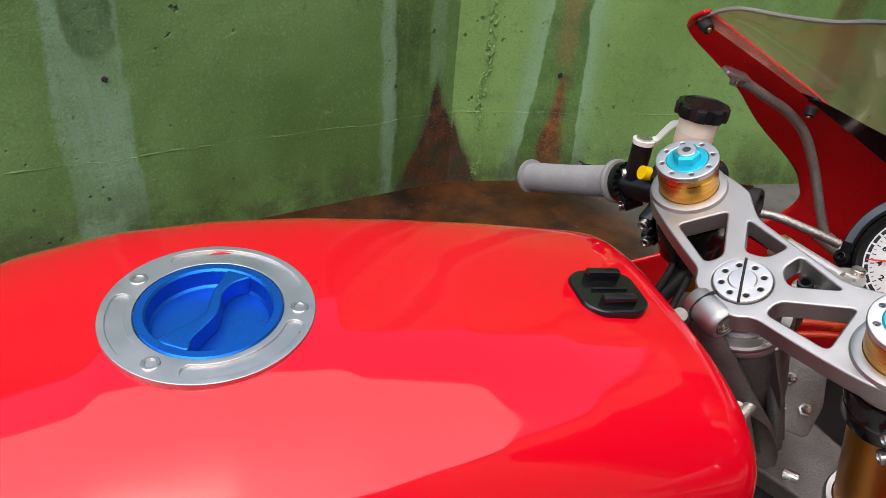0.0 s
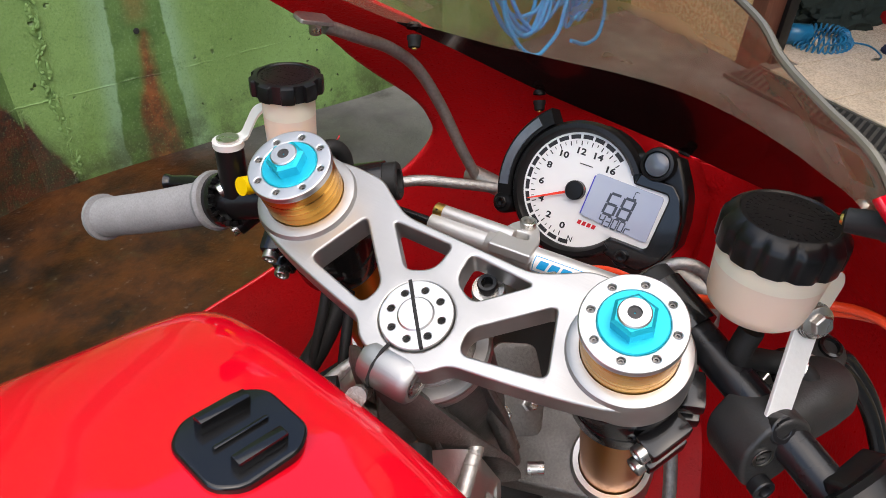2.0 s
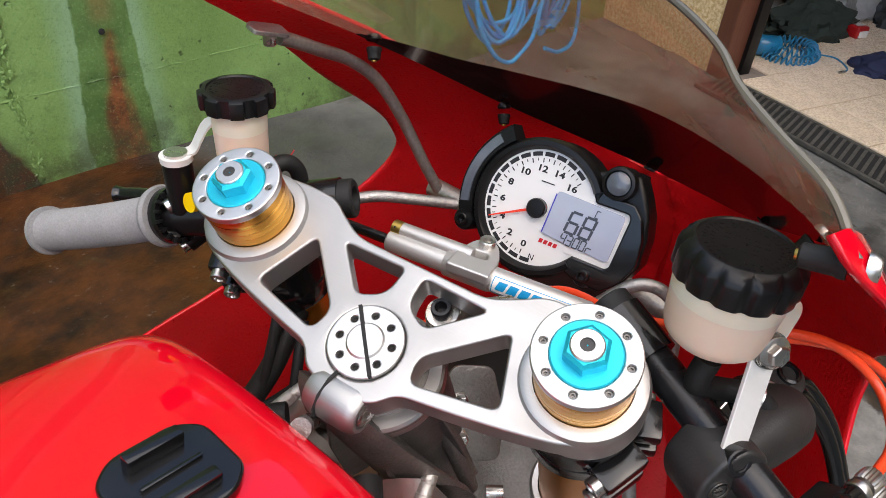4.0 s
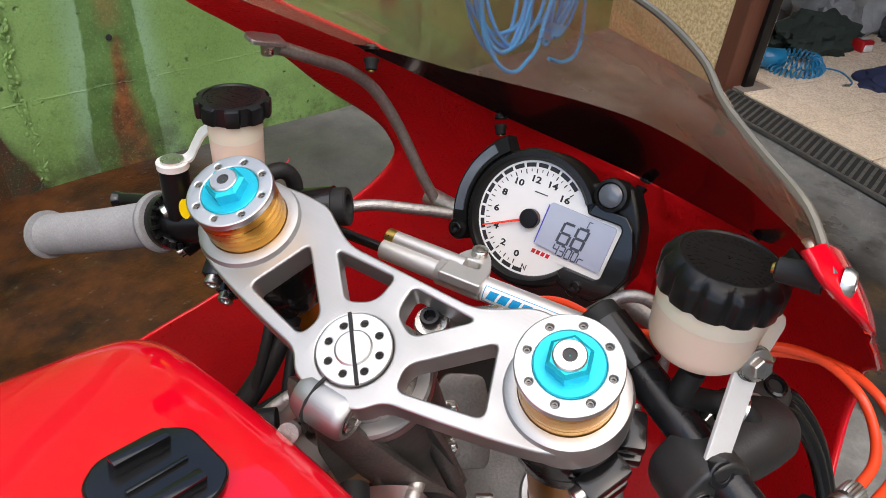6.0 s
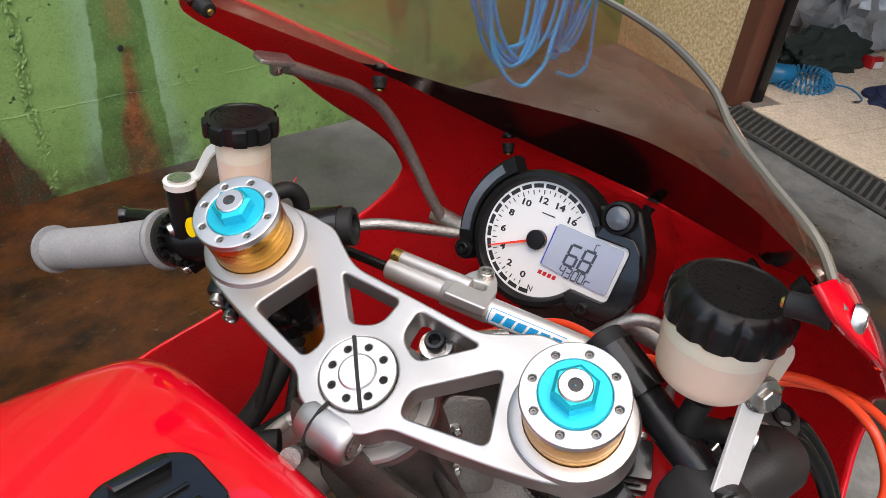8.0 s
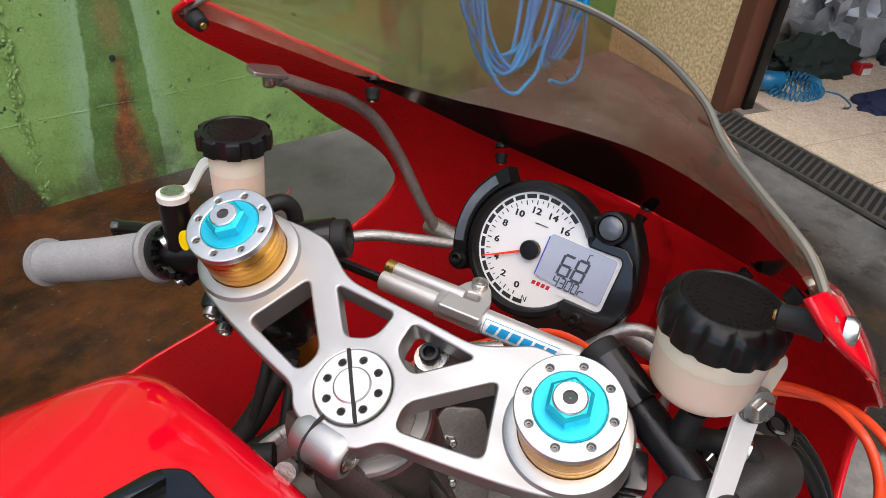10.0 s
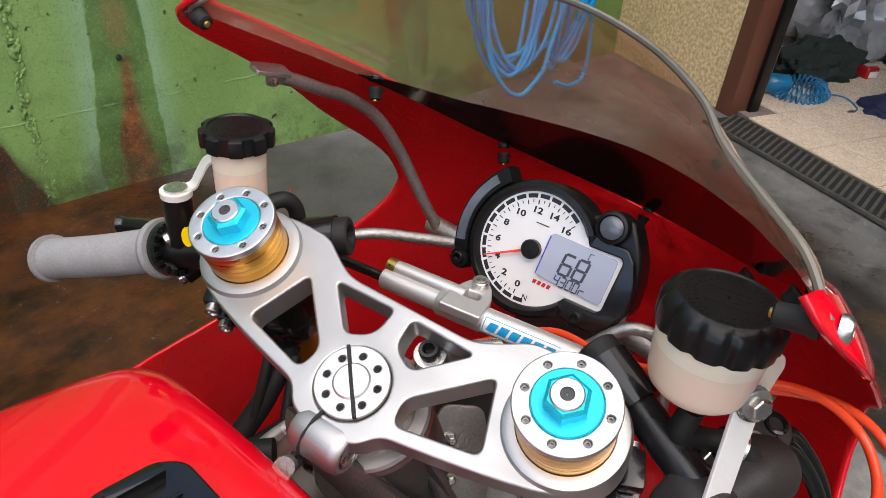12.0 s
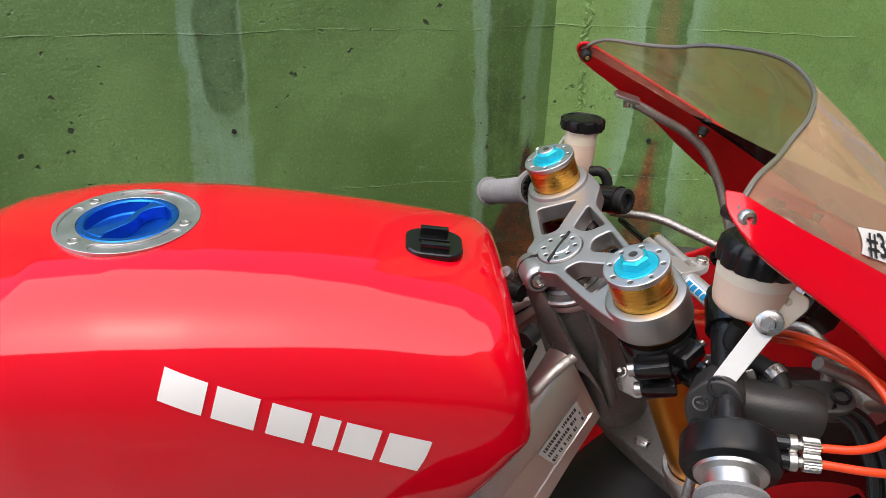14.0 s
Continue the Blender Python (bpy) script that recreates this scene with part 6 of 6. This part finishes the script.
for v in range(0, 17, 2):
    a = scale_angle(v)
    r = 0.0277
    gpart("numeral", words(str(v), 0.0063, Matrix.Translation((r * math.cos(a), r * math.sin(a), 0.0019)) @ Matrix.Diagonal((1.30, 1, 1, 1)), bold=0.0002), INK, "", gauge)
for v in range(0, 33):
    a = scale_angle(v / 2)
    long = v % 2 == 0
    r0, r1 = (0.0320, 0.0352) if long else (0.0332, 0.0352)
    gpart("tick", block((r1 - r0, 0.0007 if long else 0.0005, 0.0003), Matrix.Rotation(a, 4, "Z") @ Matrix.Translation(((r0 + r1) / 2, 0, 0.0018))), INK, "", gauge)
for v in range(-1, 16):
    bmx = bmesh.new()
    a0, a1 = scale_angle(v + 0.06), scale_angle(v + 0.86)
    grid([[(rr * math.cos(a0 + (a1 - a0) * k / 6), rr * math.sin(a0 + (a1 - a0) * k / 6), 0.0019) for k in range(7)] for rr in (0.0366, 0.0396)], bmx, flip=True)
    gpart("rev_segment", bmx, INK, "", gauge)
gpart("gear_letter", words("N", 0.0060, Matrix.Translation((0.0068, -0.0350, 0.0019))), INK, "", gauge)
gpart("unit_bar", block((0.010, 0.0007, 0.0003), pose(0.001, 0.0190, 0.0018)), INK, "", gauge)
for k in range(4):
    gpart("brand_mark", plate([[mm(-1.5, -1.5), mm(1.1, -1.5), mm(1.7, 1.5), mm(-0.9, 1.5)]], 0.0003, 0, m=pose(0.0095 + 0.0037 * k, -0.0208, 0.0020)), INK_RED, "red block of the maker's word", gauge)
a = scale_angle(4.3)
gpart("needle", plate([[mm(-7, -1.2), mm(37, -0.45), mm(37, 0.45), mm(-7, 1.2)]], 0.0008, 0.0, m=Matrix.Rotation(a, 4, "Z"), z=0.0050), NEEDLE, "orange-red needle", gauge)
gpart("needle_hub", lathe([(0.0070, 0.002), (0.0070, 0.0070), (0.0062, 0.0080), (0.0004, 0.0082)], 32, None), BLACK, "black needle hub", gauge)
btn = Matrix.Translation(mm(49, 35, 0))
gpart("shift_light", lathe([(0.0110, -0.018), (0.0118, 0.004), (0.0110, 0.0085), (0.0090, 0.009), (0.0082, 0.006)], 36, btn), BLACK, "black shift light housing", gauge)
gpart("shift_lens", lathe([(0.0082, 0.0055), (0.0080, 0.0078), (0.0058, 0.0092), (0.0004, 0.0096)], 32, btn), LENS, "clear shift light lens", gauge)
gpart("side_housing", arc_band([(0.0490, 0.001), (0.0500, 0.0060), (0.0608, 0.0050), (0.0624, 0.001), (0.0624, -0.014), (0.0490, -0.014)], 127, 203), BLACK, "", gauge)
gpart("warning_window", arc_band([(0.0522, 0.0055), (0.0524, 0.0068), (0.0592, 0.0062), (0.0594, 0.0045)], 137, 194), LENS, "dark warning light window", gauge)
for q in (mm(-51, -27), mm(47.5, -32)):
    t = Matrix.Translation((q[0], q[1], 0))
    gpart("lug", lathe([(0.0085, -0.018), (0.0085, 0.003), (0.0072, 0.0055)], 28, t), BLACK, "", gauge)
    gpart("lug_screw", socket_screw(0.0045, 0.004, t @ Matrix.Translation((0, 0, 0.0055))), BLACK_GLOSS, "", gauge)

# main frame: flat-sided beams that spread from the steering head
for s in (1, -1):
    # top edge and lower edge of the outer face, then the way in
    rowsf = [((-2, -49, -134), (33, -52, -200), 0), ((-8, -52, -142), (28, -57, -204), 1), ((-48, -74, -192), (4, -76, -232), 1), ((-92, -97, -244), (-22, -97, -266), 1), ((-150, -120, -306), (-85, -124, -336), 1), ((-330, -132, -440), (-280, -136, -490), 1)]
    beam = bmesh.new()
    secs = []
    for a, b, full in rowsf:
        a, b = Vector(mm(a[0], -a[1] * s, a[2])), Vector(mm(b[0], -b[1] * s, b[2]))
        w = b - a
        n = Vector((0.45, 0.70 * s, 0.25))
        n = (n - w.normalized() * n.dot(w.normalized())).normalized()
        dep = n * -0.030
        d1 = n * -0.0014 * full
        sec = [a + w * 0.02 + dep, a - w * 0.07 + dep * 0.85, a - w * 0.10 + dep * 0.5, a - w * 0.07 + dep * 0.15, a - w * 0.02 + dep * 0.03, a + w * 0.04,
               a + w * 0.42, a + w * 0.435 + d1, a + w * 0.80 + d1, a + w * 0.815, a + w * 0.97, a + w * 1.0 + dep * 0.08, a + w * 1.0 + dep]
        secs.append(sec)
    fine = []
    for u, v in zip(secs, secs[1:]):
        for k in range(6):
            fine.append([p.lerp(q, k / 6) for p, q in zip(u, v)])
    fine.append(secs[-1])
    grid(fine, beam, loop=True)
    beam.faces.new([beam.verts.new(p) for p in fine[0]])
    bmesh.ops.remove_doubles(beam, verts=beam.verts, dist=1e-5)
    bmesh.ops.recalc_face_normals(beam, faces=beam.faces)
    fb = bpart("frame_beam", beam, BEAM, "satin aluminium frame beam")
    wp, wr = [], []
    for i in range(46):
        t = i / 45
        wp.append(Vector(mm(3, 46 * s, -131)).lerp(Vector(mm(-36, 62 * s, -160)), t) + Vector((0, 0, 0.004 * math.sin(math.pi * t))))
        wr.append(0.0046 + 0.00022 * math.sin(i * 2.6) - 0.002 * (t > 0.97))
    bpart("weld_bead", tube(wp, wr, 14), WELD, "rippled weld bead", fb)
    # cast head piece that the beam is welded to
    hs = []
    for c, ru, rv in (((-34, 6 * s, -80), 14, 10), ((-26, 18 * s, -98), 22, 14), ((-8, 34 * s, -130), 30, 17), ((12, 46 * s, -160), 38, 18), ((22, 51 * s, -176), 38, 15)):
        o = Vector(mm(*c))
        u, v = Vector((0.50, 0.05 * s, -0.86)) * ru / 1000, Vector((0.55, 0.78 * s, 0.3)) * rv / 1000
        hs.append([o + u * math.cos(t * math.pi / 8) * (1 + 0.12 * (t % 4 == 2)) + v * math.sin(t * math.pi / 8) for t in range(16)])
    hb = grid(hs, None, loop=True)
    bmesh.ops.recalc_face_normals(hb, faces=hb.faces)
    bpart("head_casting", hb, ALU_CAST_SHADED, "cast aluminium head piece", fb)
    bpart("head_rib", tube([mm(-20, 8 * s, -82), mm(-10, 34 * s, -112), mm(4, 46 * s, -134)], [0.004, 0.0035, 0.003], 10), ALU_CAST_SHADED, "", fb)
    bpart("head_rib", tube([mm(22, 16 * s, -92), mm(30, 48 * s, -150), mm(40, 54 * s, -182)], [0.006, 0.006, 0.005], 10), ALU_CAST_SHADED, "", fb)
    bpart("rubber_bung", tube([mm(-34, 30 * s, -118), mm(-44, 40 * s, -120)], 0.0085, 18), RUBBER, "black rubber bung", fb)
    if s < 0:
        # printed plate in the shallow panel
        def on_beam(u, v):
            a, b = Vector(mm(-8, -52, -142)).lerp(Vector(mm(-92, -97, -244)), u), Vector(mm(28, -57, -204)).lerp(Vector(mm(-22, -97, -266)), u)
            return a.lerp(b, v) + Vector((0.0009, -0.0014, 0.0005)) * 0.25
        bpart("data_plate", grid([[on_beam(0.05 + 0.50 * i / 8, 0.46 + 0.32 * j / 4) for i in range(9)] for j in range(5)], flip=True), PLATE_GREY, "silver-grey data plate", fb)
        rgp = random.Random(5)
        for j in range(3):
            u = 0.09 if j == 0 else 0.075
            while u < 0.51:
                w = rgp.choice((0.012, 0.018, 0.024))
                if rgp.random() < 0.82:
                    v0 = 0.495 + j * 0.095
                    bpart("print_bar", grid([[on_beam(u + w * a, v0 + 0.050 * b) + Vector((0.2, -0.4, 0.15)) * 0.0008 for a in (0, 1)] for b in (0, 1)], flip=True), INK, "", fb)
                u += w + 0.008
    if s < 0:
        bpart("frame_bolt", tube([mm(-44, -1, -84), mm(-57, -8, -71)], 0.0045, 18), STEEL, "zinc bolt of the tank mount", fb)
        bpart("bolt_head", tube([mm(-56, -7.4, -72), mm(-60, -9.8, -68)], 0.0052, 20), ALU_CAST_SHADED, "", fb)

# ---------------------------------------------------------------- things by the wall and in the doorway
MR = wall_frame(0.51, 1.52, 0.92, -0.22, 0)
rope = holder("rope_coil", MR @ Matrix.Translation((1.7, -0.24, 0.0)), "bright blue rope hung in long loose loops by the wall", "rope")
rg = random.Random(11)


def loop(cx, half, top, low, dy, skew):
    pts = []
    n = 26
    for i in range(n):
        a = 2 * math.pi * i / n
        x = cx + half * math.sin(a) * (1.0 - 0.55 * (0.5 + 0.5 * math.cos(a)) ** 2) + skew * math.cos(a)
        z = (top + low) / 2 + (top - low) / 2 * math.cos(a)
        pts.append((x + rg.uniform(-0.008, 0.008), dy + 0.03 * math.sin(2 * a + cx * 9) + rg.uniform(-0.006, 0.006), z))
    return spline(pts, 4, closed=True)


for k in range(7):
    part("rope_loop", tube(loop(-0.16 + rg.uniform(-0.03, 0.03), rg.uniform(0.12, 0.27), 1.30 + rg.uniform(-0.05, 0.05), rg.uniform(0.11, 0.26), rg.uniform(-0.07, 0.05), rg.uniform(-0.04, 0.04)), 0.0078, 8, closed=True), ROPE, rope)
for k in range(5):
    part("rope_loop", tube(loop(0.16 + rg.uniform(-0.03, 0.03), rg.uniform(0.05, 0.11), 1.30 + rg.uniform(-0.05, 0.05), rg.uniform(0.12, 0.28), rg.uniform(-0.07, 0.05), rg.uniform(-0.03, 0.05)), 0.0078, 8, closed=True), ROPE, rope)
part("rope_tail", tube(spline([(0.10, -0.03, 0.10), (0.22, -0.02, 0.06), (0.33, 0.0, 0.10), (0.30, 0.0, 0.35), (0.22, 0.0, 0.9)], 8), 0.0078, 8), ROPE, rope)
part("peg", tube([(-0.22, 0.0, 1.29), (0.22, 0.0, 1.29)], 0.012, 12), STEEL_TUBE, rope, "steel peg that carries the loops")
part("peg_arm", tube([(0.0, 0.0, 1.29), (0.0, 0.33, 1.29)], 0.012, 12), STEEL_TUBE, rope)


def heap(name, w, d, h, m, material, label, category, seed, folds=5.0, rough=0.35):
    """A soft crumpled pile with creases."""
    bm = bmesh.new()
    rows = []
    nu, nv = 44, 16
    for j in range(nv + 1):
        v = j / nv
        row = []
        for i in range(nu):
            a = 2 * math.pi * i / nu
            r = math.sin(math.pi / 2 * (1 - v)) ** 0.5 if v < 1 else 0.0
            q = Vector((math.cos(a) * r, math.sin(a) * r, v))
            c = 1 + rough * noise.fractal((q.x * folds * 0.5 + seed, q.y * folds * 0.5, q.z * folds * 0.4), 1.0, 2.0, 4)
            cz = 0.8 + 0.6 * rough * noise.noise((q.x * folds + seed, q.y * folds, 7))
            row.append((q.x * w / 2 * c, q.y * d / 2 * c, max(0.0, q.z * h * cz * (0.9 + 0.3 * c))))
        rows.append(row)
    grid(rows, bm, loop=True)
    bmesh.ops.remove_doubles(bm, verts=bm.verts, dist=1e-5)
    return tagged(part(name, bm, material, None, "", m), label, category)


def at(x, y, rz=0.0, z=0.022):
    return pose(x, y, z, 0, 0, rz)


# coiled air hose
hose = holder("air_hose", at(3.06, 0.08, -20), "blue coiled air hose lying on the tiles", "air hose")
for r0, z0, n in ((0.105, 0.016, 30), (0.085, 0.044, 24)):
    pts = []
    for i in range(n * 14 + 1):
        a = i / 14 * 2 * math.pi
        b = 2 * math.pi * i / (n * 14)
        pts.append(((r0 + 0.017 * math.cos(a)) * math.cos(b) * 1.25, (r0 + 0.017 * math.cos(a)) * math.sin(b) * 0.9, z0 + 0.015 * math.sin(a)))
    part("coil", tube(pts, 0.0042, 6), AIRHOSE, hose)
part("hose_end", tube(spline([(0.10, -0.05, 0.01), (0.16, -0.12, 0.006), (0.09, -0.21, 0.006), (0.03, -0.23, 0.006)], 8), 0.0035, 8), AIRHOSE, hose)
part("coupling", lathe([(0.004, 0), (0.006, 0.004), (0.006, 0.03), (0.004, 0.034)], 14, pose(0.03, -0.23, 0.008, 0, 90, 160)), STEEL, hose, "steel coupling")
part("end_roll", lathe([(0.012, -0.05), (0.035, -0.05), (0.042, -0.04), (0.042, 0.04), (0.035, 0.05), (0.012, 0.05)], 28, pose(-0.10, 0.06, 0.045, 90, 0, 50)), AIRHOSE, hose)

# tool bag, sheet, sacks, red charger, navy cloth
heap("tool_bag", 0.62, 0.30, 0.16, at(3.46, 0.08, -30), TOOLBAG, "dark green cloth tool bag lying open on the tiles", "tool bag", 3.0, 6.0)
heap("plastic_sheet", 0.75, 0.45, 0.48, at(3.98, 0.06, -35), FOIL, "crumpled grey plastic sheet heaped on the floor", "plastic sheet", 8.0, 8.0, 0.5)
heap("black_sack", 0.30, 0.28, 0.26, at(3.92, -0.32, 10), BLACK_BAG, "shiny black plastic sack on the tiles", "sack", 5.0, 7.0, 0.45)
heap("navy_cloth", 0.30, 0.22, 0.07, at(3.17, -0.27, -25), NAVY, "folded navy blue cloth on the tiles", "cloth", 9.0, 4.0, 0.25)
charger = holder("battery_charger", at(3.60, -0.10, 55), "small red plastic charger with a grey panel and leads", "charger")
part("case", block((0.13, 0.075, 0.055), Matrix.Translation((0, 0, 0.0275)), 0.012, seg=3), RED_TOOL, charger)
part("panel", block((0.045, 0.045, 0.004), Matrix.Translation((-0.02, 0, 0.0555)), 0.001), LABEL_SILVER, charger, "grey panel")
part("front", block((0.012, 0.05, 0.03), Matrix.Translation((-0.066, 0, 0.022)), 0.003), WHITE, charger, "white socket face")
for k in range(2):
    part("lead", tube(spline([(0.06, 0.015 * k, 0.02), (0.12, -0.02 + 0.03 * k, 0.004), (0.20, -0.10, 0.004), (0.30, -0.12 - 0.05 * k, 0.004)], 8), 0.003, 8), RUBBER, charger)

# floor tiles of the room, one by one
room = bpy.data.objects["floor_room"]
TILE_W = 0.288
tile_mesh = {}
for i in range(-6, 14):
    for j in range(12):
        x, y = 0.118 + (i + 0.5) * TILE_W, 0.185 + (j - 0.5) * TILE_W
        if x > 3.95 or y > 3.2 or x < -1.7 or (j == 0 and x < 0.1):
            continue
        cut = j == 0  # the row at the threshold is cut
        if cut:
            y = 0.1025
        if cut not in tile_mesh:
            ob = part("tile", block((TILE_W - 0.005, 0.161 if cut else TILE_W - 0.005, 0.008), None, 0.0012, None, seg=1), TILE, room, smooth=False)
            tile_mesh[cut] = ob.data
        else:
            ob = new("tile", tile_mesh[cut])
            ob.parent = room
        ob.matrix_basis = Matrix.Translation((x, y, 0.0205 + 0.0006 * noise.noise((i * 3.1, j * 2.7, 0))))
